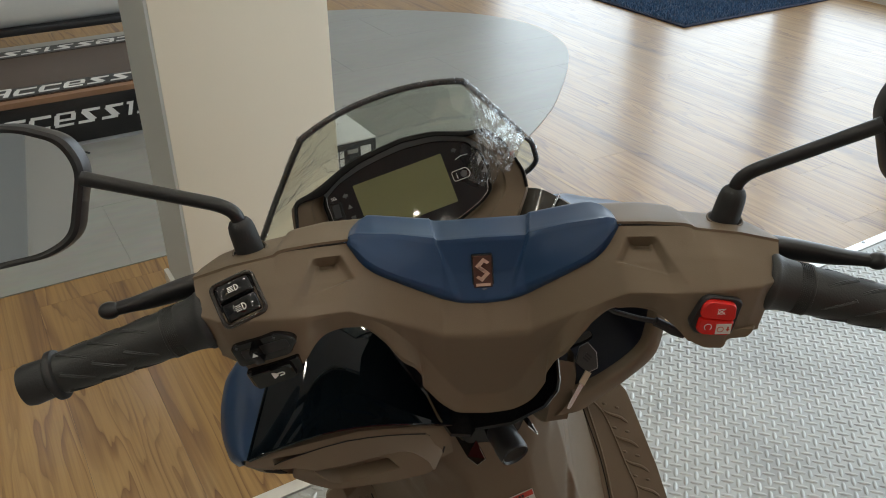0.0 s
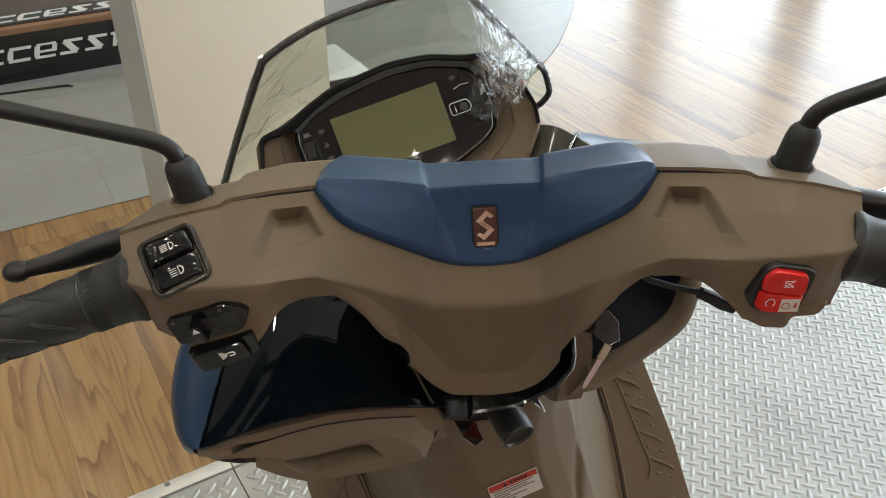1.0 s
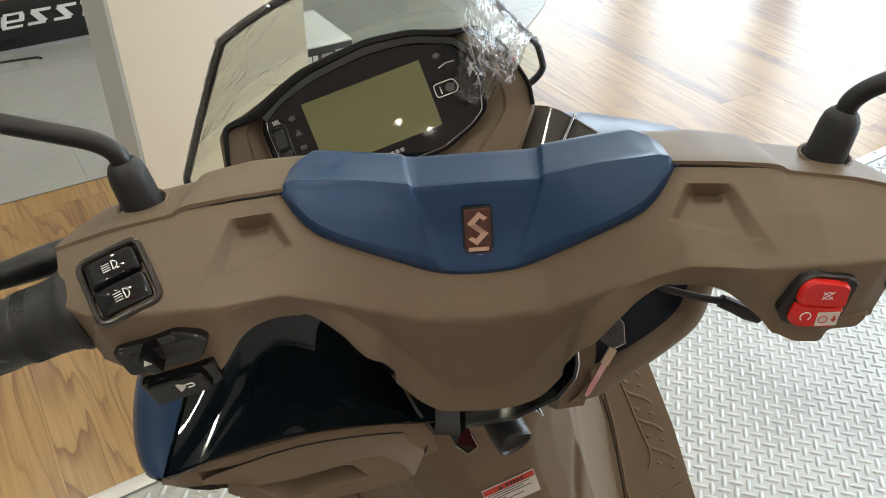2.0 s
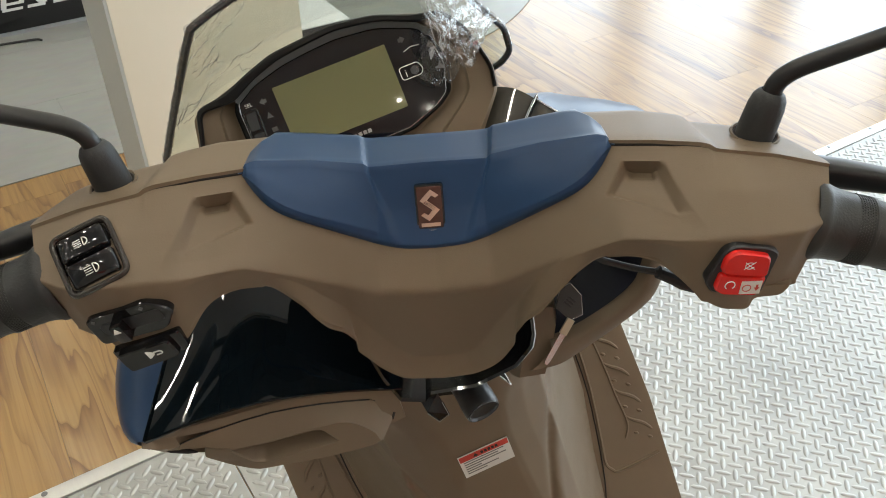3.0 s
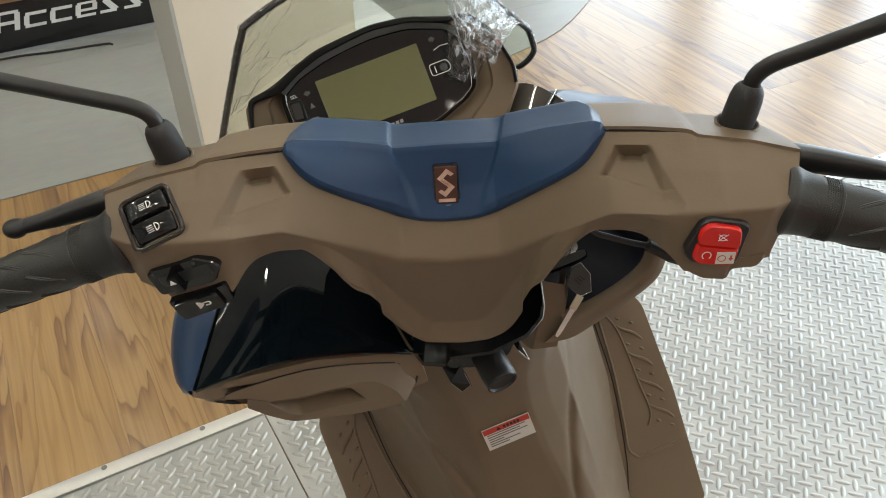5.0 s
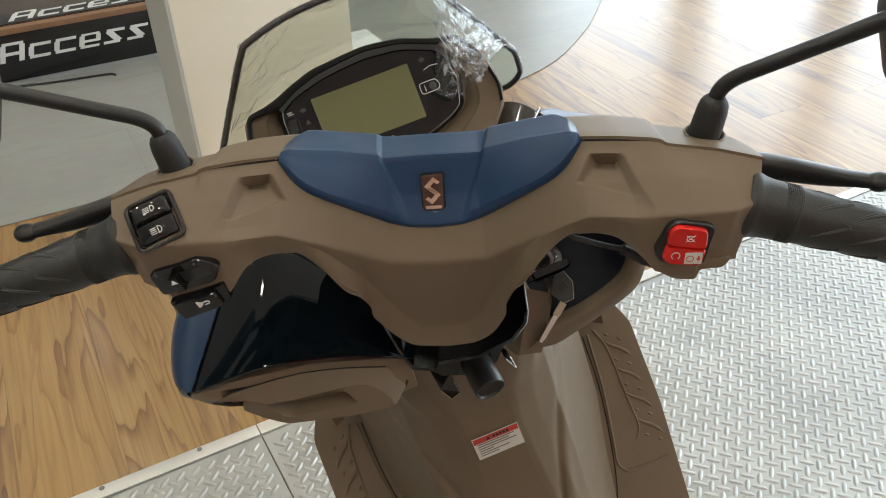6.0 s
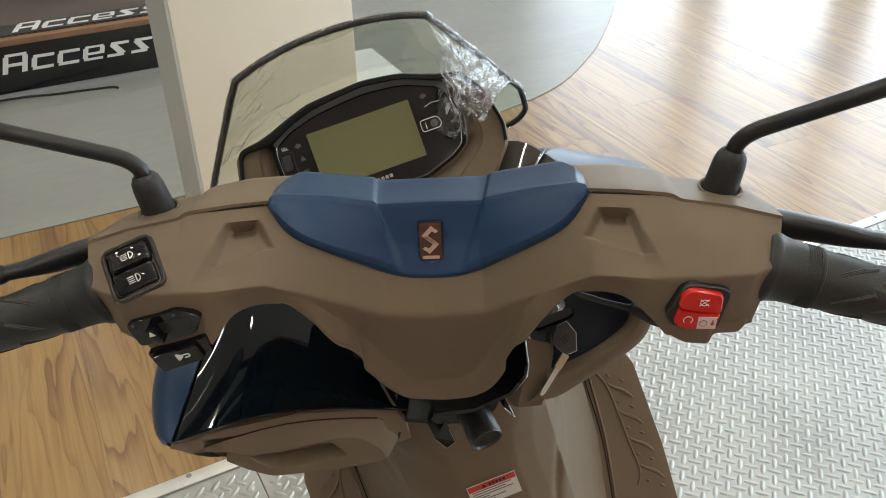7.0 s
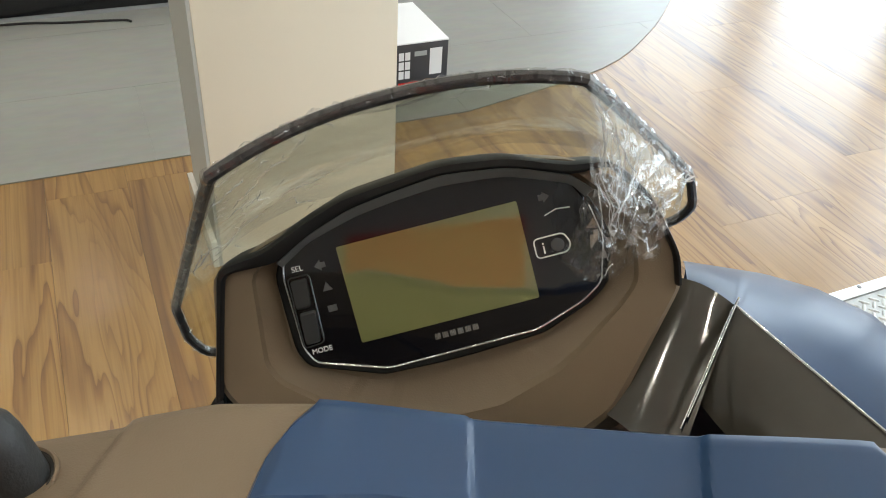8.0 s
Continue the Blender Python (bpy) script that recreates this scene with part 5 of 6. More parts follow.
def film_shards(count, seed):
    """Small creased facets where the torn film is crushed together."""
    rnd = random.Random(seed)
    bm = bmesh.new()
    for i in range(count):
        c = hang_point(rnd.uniform(.05, .8), rnd.uniform(.5, .97)) + Vector((0, -.0022, .0013))
        size = rnd.uniform(.0012, .0036)
        vs = []
        k0 = rnd.uniform(0, 6.28)
        for j in range(3):
            k = k0 + j * 2.1 + rnd.uniform(-.5, .5)
            vs.append(bm.verts.new(c + Vector((math.cos(k) * size, rnd.uniform(-.5, .5) * size, math.sin(k) * size * 1.3))))
        bm.faces.new(vs)
    return bm


part("wrap_film", skin([[hang_point(i / 84, j / 84) for i in range(85)] for j in range(85)]), FOLDS, screen, "crumpled clear plastic film hanging from the corner", m=BM, smooth=False)
behind = [[hang_point(.04 + .80 * i / 60, .10 + .88 * j / 60) + Vector((.002 * noise.noise((i * .13, j * .11, 5)), .0045 + .0035 * noise.noise((i * .16, j * .13, 1)), -.003 + .004 * noise.noise((i * .12, j * .17, 7)))) for i in range(61)] for j in range(61)]
part("wrap_film", skin(behind), FOLDS, screen, "second layer of the crumpled film", m=BM, smooth=False)
rnd = random.Random(21)
runs = []
for i in range(9):
    a0 = rnd.uniform(.02, .75)
    runs.append((a0, rnd.uniform(.0, .2), (.34 - a0) * rnd.uniform(.2, .8), rnd.uniform(.4, .75), rnd.uniform(.0002, .0005)))
for i in range(26):
    k = rnd.uniform(0, 6.28)
    ln = rnd.uniform(.06, .16)
    runs.append((rnd.uniform(.08, .75), rnd.uniform(.45, .92), ln * math.cos(k), ln * math.sin(k), rnd.uniform(.00015, .0004)))
runs += [(.05, .0, .20, .70, .0005), (.14, .0, .14, .8, .0005), (.22, .04, .10, .6, .0006), (.98, .1, -.45, .55, .0005), (.99, .3, -.3, .4, .0005)]
clip = lambda t: max(0.0, min(1.0, t))
tagged(part("film_fold", folds_along(lambda a, b: hang_point(clip(a), clip(b)), runs, 3, Vector((0, -.0012, .0007))), CREASE, screen, "bright standing folds in the film", m=BM), kind="stuff")
tagged(part("film_shard", film_shards(46, 8), SHARD, screen, "glinting crushed film", m=BM, smooth=False), kind="stuff")
runs = []
for i in range(46):
    # short kinked wrinkles, most of them rising towards the middle, thicker near the side
    s0, v0 = -.97 + .55 * rnd.random() ** 1.5, rnd.uniform(.05, .66)
    k, ln = rnd.gauss(-.35, .75), rnd.uniform(.04, .20)
    runs.append((s0, v0, ln * math.cos(k), ln * math.sin(k) * .8, rnd.uniform(.00014, .00042)))
runs += [(.975, .04, .0, .22, .0009), (.975, .27, .0, .24, .0009), (.975, .52, .0, .26, .0009), (.5, .10, .2, -.02, .0003), (.25, .10, .22, -.02, .0003)]
runs += [(s0, .02 + .012 * (i % 3), rnd.uniform(.10, .16), rnd.uniform(-.012, .012), rnd.uniform(.0003, .0006)) for i, s0 in enumerate(np.linspace(-.98, .80, 15))]
tagged(part("film_fold", folds_along(lambda s, v: screen_point(max(-1, min(1, s)), clip(v)), runs, 5, Vector((0, -.0042, .0026))), CREASE, screen, "fine white wrinkles in the film", m=BM), kind="stuff")
part("wrap_film", film_patch(-1.0, .70, .02, .62, .0011, 5.1, 0, 150, 70), WRINKLE, screen, "wrinkled clear plastic film", m=BM, smooth=False)
roll = film_patch(-1.0, 1.0, -.01, .05, .0016, 8.2, 0, 120, 8)
part("wrap_film", roll, FOLDS, screen, "clear film folded over the edge", m=BM, smooth=False)


def both(build):
    for side in (-1, 1):
        build(side)


def upper_shield(side):
    """Gloss black upper panel and the blue apron edge outside it."""
    o0, o1 = Vector((.126, -.018, -.048)), Vector((.190, -.138, -.092))
    i0, i1, i2 = Vector((.095, .020, -.050)), Vector((.020, -.045, -.085)), Vector((.036, -.138, -.137))
    if side > 0:
        i1, i2 = Vector((.082, -.045, -.080)), Vector((.142, -.126, -.098))
    rows = []
    for k in range(31):
        t = k / 30
        o = o0.lerp(o1, t)
        i = i0 * (1 - t) ** 2 + i1 * 2 * t * (1 - t) + i2 * t * t
        r = []
        for j in range(25):
            f = j / 24
            p = i.lerp(o, f)
            p = p + Vector((0, -.25, 1)) * ((.020 if side < 0 else .010) * math.sin(math.pi * f) * (.75 + .25 * t if side < 0 else .3 + .7 * t) + (.0040 * math.sin(math.pi * f) if side < 0 else 0) * math.sin(math.pi * t))
            r.append((side * p.x, p.y, p.z))
        rows.append(r)
    g = np.array(rows)
    # the right panel has the reflection put into its colour, the left one doesn't
    part("gloss_panel", shell(g if side > 0 else g[:, ::-1], .003), GLOSS_PALED if side > 0 else GLOSS, scooter, "piano black inner shield panel", m=BM, angle=60)
    # fine bright joint between black panel and blue apron
    part("panel_joint", tube([(side * p.x, p.y, p.z + .0009) for p in (o0.lerp(o1, t / 20) for t in range(21))], .0007, 6), SILVER if side > 0 else GLOSS, scooter, m=BM)
    if side < 0:
        part("panel_edge", tube([Vector(p) + Vector((0, -.0006, .0004)) for p in rows[-1][:-1]], .0010, 8), GLOSS, scooter, m=BM)
    rows = []
    for k in range(-9 if side > 0 else 3, 31):
        t = k / 30
        o = o0.lerp(o1, t) if t >= 0 else o0 + Vector((-.10 * t * t, -.11 * t, .05 * t))
        r = []
        if side > 0:
            # broad shoulder that falls from the joint to an outer crest, then turns under
            c = Vector([float(q) for q in table([(-.3, .140, .085, -.110), (-.1, .160, .068, -.108), (.05, .176, .055, -.107), (.2, .194, .030, -.103), (.4, .207, .0, -.099), (.65, .214, -.045, -.097), (.88, .207, -.100, -.096), (1, .194, -.134, -.095)], t)])
            thin = min(1.0, (c - o).length / .03)
            r = [o + Vector((0, 0, -.004)), o] + [o.lerp(c, f) + Vector((0, 0, .006 * math.sin(math.pi * f) * thin)) for f in (.08, .25, .42, .58, .75, .90)]
            r += [c, c + Vector((.004, .005, -.010)) * thin, c + Vector((.003, .010, -.030)) * thin, c + Vector((-.015, .016, -.055)) * thin]
        else:
            sq = 1.45 * math.sqrt(max(0.0, 1 - ((t - .45) / .555) ** 2)) if t > .45 else 1.45 - 1.6 * (.45 - t)
            sq = max(sq, .03) * min(1.0, (t - .08) / .25)
            for dx, dy, dz in ((0, 0, -.004), (0, 0, 0), (.006, .003, .0020), (.014, .008, .0020), (.022, .013, -.002), (.028, .018, -.011), (.031, .024, -.026), (.030, .034, -.044), (.022, .050, -.060), (.004, .070, -.070)):
                r.append(o + Vector((dx * sq, dy * sq, dz * min(sq, 1))))
        rows.append([(side * q.x, q.y, q.z) for q in r])
    part("apron", skin(rows), BLUE, scooter, "satin blue front apron edge", m=BM, angle=60)


both(upper_shield)
# filler panel between the cowl and the ridge, and the ridge across the right-hand gloss panel
rows = []
for k in range(13):
    t = k / 12
    a, b = Vector((.104, -.002, -.036)).lerp(Vector((.052, -.034, -.070)), t), Vector((.126, -.019, -.047)).lerp(Vector((.078, -.070, -.084)), t)
    rows.append([a.lerp(b, j / 12) + Vector((0, -.2, 1)) * .004 * math.sin(math.pi * j / 12) for j in range(13)])
# the filler's black is paled for reflected ceiling too
part("filler_panel", shell(np.array(rows), .002), GLOSS_PALED, scooter, "piano black filler panel beside the cowl", m=BM, angle=60)
# flat raised strip between the two black panels, bright along both edges
spine = curve_through([(.1262, -.0192, -.0448), (.111, -.0368, -.0475), (.0985, -.0500, -.0525), (.084, -.0648, -.0592)], 5)
rows = []
for i, q in enumerate(spine):
    w = .0034 - .0008 * i / len(spine)
    rows.append([q + Vector((x * .72, x * .69, z)) for x, z in ((-w, -.004), (-w * .9, .0002), (-w * .4, .0009), (w * .4, .0009), (w * .9, .0002), (w, -.004))])
part("panel_strip", skin(rows), GLOSS, scooter, "gloss black strip between the panels", m=BM, angle=40)
for k in (-1, 1):
    part("panel_joint", tube([q + Vector((.72, .69, 0)) * k * .0034 + Vector((0, 0, .0002)) for q in spine], .00045, 6), SILVER, scooter, "bright joint line", m=BM)

# lower lip: on the left a glove box with a lid, on the right an open pocket rim


def lip_body(side, top, bottom, y_front, y_back, dish=0.0):
    rows = []
    for k in range(41):
        t = k / 40
        xt, zt = top(t)
        xb, zb = bottom(t)
        r = []
        for f, y in ((0, y_back), (0, y_front + .010), (.04, y_front + .002), (.12, y_front), (.19, y_front), (.42, y_front - .003 + dish * float(np.interp(t, [.12, .30, .75, .90], [0, 1, 1, 0]))), (.85, y_front + .002), (.96, y_front + .010), (1, y_front + .022), (1, y_back)):
            r.append((side * (xt + (xb - xt) * f), y, zt + (zb - zt) * f))
        rows.append(r)
    return skin(rows, caps=True)


def glove_top(t):
    return [float(c) for c in (np.interp(t, [0, .6, 1], [.192, .107, .040]), np.interp(t, [0, .6, 1], [-.094, -.1085, -.1365]))]


def glove_low(t):
    return [float(c) for c in (np.interp(t, [0, .06, .38, .8, 1], [.196, .186, .136, .070, .042]), np.interp(t, [0, .06, .38, .8, 1], [-.101, -.117, -.153, -.182, -.177]))]


gb = part("glove_box", lip_body(-1, glove_top, glove_low, -.1345, -.03, .055), BROWN, scooter, "brown glove box under the shield", m=BM, angle=40)
QX = Matrix.Rotation(radians(90), 4, "X")
GY = Matrix.Translation((0, -.1405, 0)) @ QX
seam = [(-.1824, -.1093), (-.1683, -.1085), (-.1536, -.1093), (-.135, -.111), (-.1168, -.1142), (-.1013, -.119), (-.086, -.1249), (-.0728, -.131), (-.0580, -.1385), (-.0505, -.1497), (-.0500, -.1640)]
crease = [(-.1619, -.117), (-.1454, -.1234), (-.1273, -.1267), (-.107, -.13), (-.0948, -.1324), (-.0828, -.1353), (-.0764, -.1380), (-.0714, -.143), (-.0662, -.151), (-.0623, -.1597), (-.0615, -.170)]
under = [(-.0690, -.1700), (-.0958, -.1635), (-.1167, -.1562), (-.1367, -.1488), (-.1453, -.1446), (-.1554, -.1375), (-.1665, -.1265)]
hole = [(-.1500, -.1232), (-.0985, -.1332), (-.0925, -.1374), (-.0870, -.1525), (-.1333, -.1430), (-.1395, -.1380)]
HC = (-.116, -.1385)
lo, ho = by_angle([tuple(p) for p in rounded(crease + under, .002)], 160, HC), by_angle([tuple(p) for p in rounded(hole, .002)], 160, HC)
rows = [[(p.x, p.y, z) for p in q] for q, z in ((lo, -.012), (lo, .0036), ([p.lerp(Vector(HC), .015) for p in lo], .0045), ([p.lerp(Vector(HC), -.05) for p in ho], .0045), (ho, .0036), ([p.lerp(Vector(HC), .10) + Vector((0, .001)) for p in ho], -.0085))]
rows = [[(x, y, -.006 + (z + .006) * float(np.interp(x, [-.168, -.140], [.15, 1]))) for x, y, z in r] for r in rows]
face = skin(rows, closed=True, caps=True)
upper = skin([[(x, z, -.0062) for x, z in seam], [(x, z, -.0052) for x, z in seam], [(x, z, -.006 + .0102 * float(np.interp(x, [-.168, -.140], [.15, 1]))) for x, z in crease]])
part("lid", merge(face, upper), BROWN, gb, "brown lid with a recessed handle", m=BM @ GY, angle=30)
# dark rods stand in for shadow along the lid's step and in its gaps
part("lid_step_shade", tube([(x, -.1350, z + .0004) for x, z in seam[:9]], .0005, 6), JOINT, gb, "dark line painted for the shadow at the lid's step", m=BM)
for q in (((-.1845, -.1085), (-.1815, -.1110), (-.1735, -.1175), (-.1690, -.1215)), ((-.0560, -.1405), (-.0500, -.1500), (-.0472, -.1585), (-.0500, -.1655))):
    part("lid_gap_shade", tube([(x, -.1345, z) for x, z in q], [.0005, .0017, .0017, .0005], 8), JOINT, gb, "dark rod standing in for the shade in the finger gap", m=BM)


LOW_LINE = curve_through([(x, z, 0) for x, z in ((.164, -.085), (.161, -.115), (.154, -.1405), (.1432, -.1575), (.1203, -.1685), (.092, -.1778), (.0693, -.184), (.0463, -.1783))], 6)
TOP_LINE = curve_through([(x, z, 0) for x, z in ((.152, -.082), (.148, -.108), (.1411, -.1285), (.1342, -.1407), (.1188, -.1496), (.0961, -.1563), (.0780, -.1583), (.0690, -.1570))], 6)
rows = []
for a, b in zip(LOW_LINE, TOP_LINE):
    rows.append([(*(b.lerp(a, f).x, y), b.lerp(a, f).y) for f, y in ((0, -.090), (0, -.128), (.05, -.1345), (.12, -.1370), (.22, -.1378), (.60, -.1372), (.86, -.1350), (.96, -.1290), (1, -.118), (1, -.080))])
part("pocket_rim", skin(rows), BROWN, scooter, "brown rim of the open right-hand pocket", m=BM, angle=45)
core = Vector((.105, -.010, -.085))
lin = []
for b in TOP_LINE:
    e = Vector((b.x, 0, b.y))
    r = [e + Vector((0, y, .0008)) for y in (-.128, -.110, -.080)]
    r.append(Vector((e.x, -.050, e.z)).lerp(core, .25))
    r.append(Vector((e.x, -.025, e.z)).lerp(core, .7))
    lin.append(r)
part("pocket_lining", skin(lin), plain("dark_navy_lining", (.0075, .0095, .020), .45, spec=.3), scooter, "dark navy pocket lining", m=BM, angle=60)
# brown cheek between the lock and the pocket's inner end
rows = []
for a, b, y in (((.0605, -.127), (.0775, -.137), -.120), ((.0580, -.141), (.0750, -.150), -.125), ((.050, -.160), (.0660, -.168), -.130), ((.0405, -.180), (.0580, -.182), -.1325), ((.0385, -.188), (.0540, -.190), -.122)):
    p, q = Vector((a[0], y, a[1])), Vector((b[0], y - .004, b[1]))
    rows.append([p + Vector((-.006, .030, -.004)), p + Vector((-.002, .006, 0)), p, p.lerp(q, .35), p.lerp(q, .7), q, q + Vector((.004, .008, 0)), q + Vector((.006, .03, 0))])
part("shield_cheek", skin(rows), BROWN, scooter, "brown cheek beside the ignition lock", m=BM, angle=50)

# steering column shroud, lock and key
sh = [(-.078, -.088), (-.062, -.122), (-.0482, -.1468), (-.041, -.170), (-.0318, -.190), (-.0157, -.1924), (-.0118, -.1858), (.0186, -.1816), (.0447, -.1665), (.0547, -.1508), (.056, -.1403), (.0540, -.117), (.058, -.088)]
rows = [[(x * k, y, -.10 + (z + .10) * q) for x, z in sh] for k, q, y in ((.55, .55, .125), (.86, .90, .105), (.955, .968, .062), (.975, .982, .047), (1, 1, .0455), (1.005, 1.003, .050), (.99, .99, .085), (.8, .8, .13))]
shroud = part("column_shroud", skin(rows, caps=True), SHROUD, scooter, "black steering column shroud", m=HM, angle=25)
part("shroud_edge", tube([(x, .049, z - .0006) for x, z in sh[1:8]], .0006, 6), GLOSS, shroud, "gloss black edge", m=HM)
part("shroud_trim", tube([(x + .0004, .0475, z - .0004) for x, z in sh[8:]], .0009, 6), SILVER, shroud, "bright edge of the shroud", m=HM)
LK = axes((.0875, -.070, -.150), (1, 0, 0), (.05, -.80, .60))
lock = part("ignition_lock", merge(lathe([(.017, -.03), (.0175, 0), (.0170, .004), (.0135, .0045), (.0130, .0075), (.0105, .008), (.0100, .006), (.002, .0055)], 26), slab([(.0125 + .004 * math.cos(k * .52), .0105 + .004 * math.sin(k * .52)) for k in range(12)], .003, .0075, .001)), STEEL, scooter, "bright steel ignition lock", m=BM @ LK)
part("lock_ring", lathe([(.0062, .004), (.0062, .0085), (.0040, .0088), (.0038, .006)], 16), DARK, lock, m=BM @ LK)
key = part("key", merge(slab(rounded([(-.014, -.0030), (.010, -.0034), (.017, -.002), (.017, .003), (.006, .0038), (-.014, .0030)], .002), -.0026, .0026, .001), boxed(-.020, -.013, -.0025, .0025, -.001, .001)), SWITCH, scooter, "black-headed ignition key", m=BM @ axes((.0850, -.112, -.1275), (1, .05, -.02), (0, -.45, .9)))
FT = BM @ axes((.0885, -.127, -.1345), (.72, .0, .50), (-.15, -.80, .58)) @ Matrix.Diagonal((.74, .74, 1, 1))
tag = part("key_tag", slab([(-.0125, -.0115), (-.001, -.0165), (.0115, -.0040), (.0135, .0100), (.004, .0135), (-.0125, .006)], -.0022, .0022, .001), plain("dull_grey_tag", (.04, .04, .038), .35), scooter, "dark faceted key fob", m=FT, angle=20)
part("tag_rim", tube([(-.0125, -.0115, .0022), (-.001, -.0165, .0022), (.0115, -.0040, .0022), (.0135, .0100, .0022)], .0005, 5), SILVER, tag, m=FT)
for i in range(3):
    part("tag_bar", boxed(-.0035 + .003 * i, -.0018 + .003 * i, -.004, .004, .0022, .0027), DARK, tag, m=FT)
blade = axes((.0790, -.138, -.146), (.62, 0, -.78), (-.1, -.85, .5))
spare = part("key_blade", slab([(-.0020, .006), (.0022, .006), (.0018, -.024), (.0010, -.0275), (-.0010, -.0275), (-.0016, -.024)], -.0008, .0008, .0003), STEEL, scooter, "bright steel blade of a spare key", m=BM @ blade)
part("blade_neck", slab([(-.0026, .0075), (.0027, .0075), (.0026, -.004), (-.0025, -.004)], -.0010, .0012, .0003), plain("brass_key_neck", (.50, .46, .34), .35, metal=.7), spare, "pale brass neck", m=BM @ blade)
part("cable_tie", tube([(.0475, -.090, -.165), (.047, -.093, -.180), (.052, -.095, -.200), (.046, -.096, -.214)], .0007, 5), SILVER, scooter, "thin bright wire", m=BM)
cable = part("brake_cable", tube(curve_through([(.0745, .006, -.034), (.0819, -.003, -.0428), (.0911, -.004, -.0471), (.1029, -.004, -.0517), (.1132, -.004, -.0548)]), .0018, 8), RUBBER, scooter, "black brake cable", m=HM)
part("cable_boot", tube([(.1110, -.004, -.0541), (.1127, -.004, -.0546), (.1132, -.004, -.0548), (.1209, -.004, -.0594), (.1259, -.004, -.0629), (.1330, -.004, -.0660)], [.0020, .0020, .0034, .0036, .0038, .0038], 10), RUBBER, cable, "ribbed rubber boot", m=HM)

# luggage hook on the tunnel
hook = part("luggage_hook", slab(rounded([(-.033, -.205), (-.027, -.222), (.004, -.236), (.026, -.232), (.038, -.214), (.040, -.200)], .004), .045, .080, .003, Matrix.Rotation(radians(90), 4, "X")), SWITCH, scooter, "black folding luggage hook", m=BM)
KN = BM @ axes((.0095, -.094, -.229), (1, 0, .2), (.12, -.94, -.30))
part("hook_knob", merge(lathe([(.0135, -.030), (.0135, -.004), (.0140, -.001), (.0140, .009), (.0132, .0112), (.0118, .0120), (.0110, .0105), (.003, .0100)], 32)), DARK, hook, "black round knob of the hook", m=KN)
part("hook_rim", tube([(.0127 * math.cos(k), .0127 * math.sin(k), .0118) for k in np.linspace(0, 2 * math.pi, 29)], .0007, 6), BUTTON, hook, m=KN)
for x0, x1, low in ((-.0330, -.014, -.2430), (.0290, .0385, -.2360)):
    t = bmesh.new()
    pts = [(x0, -.064, -.218), (x0 + .004, -.084, low + .010), (x0 + .010, -.088, low), (x1, -.088, low + .003), (x1 - .002, -.080, -.222)]
    a = [t.verts.new(q) for q in pts]
    b = [t.verts.new((q[0], q[1] + .0012, q[2] - .0004)) for q in pts]
    t.faces.new(a), t.faces.new(b[::-1])
    for i in range(5):
        t.faces.new((a[i - 1], a[i], b[i], b[i - 1]))
    part("hook_bracket", t, SWITCH, hook, "glossy black hook bracket", m=BM, smooth=False)
    part("hook_wire", tube([Vector(q) + Vector((0, -.0008, 0)) for q in pts[1:4]] + [Vector(pts[3]).lerp(Vector(pts[4]), .6)], .0007, 6), STEEL, hook, "bright steel edge", m=BM)


# tunnel and lower shield
def tunnel_y(x, z):
    """Depth of the tunnel: a flat face with label, a ridge at each side of it, and a flank that falls away."""
    yc = float(np.interp(z, [-.70, -.55, -.37, -.25, -.10], [-.135, -.085, -.050, -.042, -.030]))
    ridge = float(np.interp(z, [-.60, -.46, -.40, -.35, -.31, -.28, -.20], [.052, .040, .034, .031, .034, .046, .060]))
    a = abs(x)
    return yc + float(np.interp(a, [0, ridge * .8, ridge, ridge + .020, .075, .100, .135], [0, .0004, .0016, .0105, .0245, .075, .150]))


rows = []
for j in range(81):
    z = -.10 - .60 * j / 80
    groove = float(np.interp(z, [-.7, -.6, -.466, -.406, -.364, -.327, -.28], [.030, .036, .0450, .0600, .0770, .0900, .0930]))
    rows.append([(x, tunnel_y(x, z) + .0042 * math.exp(-((abs(x) - groove) / .0040) ** 2) - .0016 * math.exp(-((abs(x) - groove - .011) / .006) ** 2), z) for x in np.linspace(-.135, .135, 181)])
part("tunnel", skin(rows), BROWN, scooter, "brown matt plastic leg shield tunnel", m=BM, angle=60)
LB = BM @ axes((.002, tunnel_y(0, -.362) - .0012, -.362), (1, 0, .03), (0, -1, .06))
lab = part("warning_label", boxed(-.0243, .0243, -.0148, .0148, -.0004, .0004), LABEL_W, scooter, "white warning sticker with a red heading", m=LB)
part("heading", boxed(-.0235, .0235, .0070, .0140, .0004, .0006), RED_INK, lab, "red heading band", m=LB, smooth=False)
part("heading_mark", merge(slab([(-.0105, .0085), (-.0055, .0085), (-.008, .0128)], .0006, .0008), *[boxed(-.003 + .0035 * i, -.0005 + .0035 * i, .0088, .0122, .0006, .0008) for i in range(5)]), DARK, lab, m=LB, smooth=False)
for i, (a, c) in enumerate(((-.021, .018), (-.021, .012), (-.021, .019), (-.021, -.006), (-.021, .010), (-.021, -.002))):
    part("text_bar", boxed(a, c, .0046 - .0031 * i, .0058 - .0031 * i, .0004, .0006), plain("print_grey", (.16, .15, .14), .6) if i == 0 else bpy.data.materials["print_grey"], lab, m=LB, smooth=False)


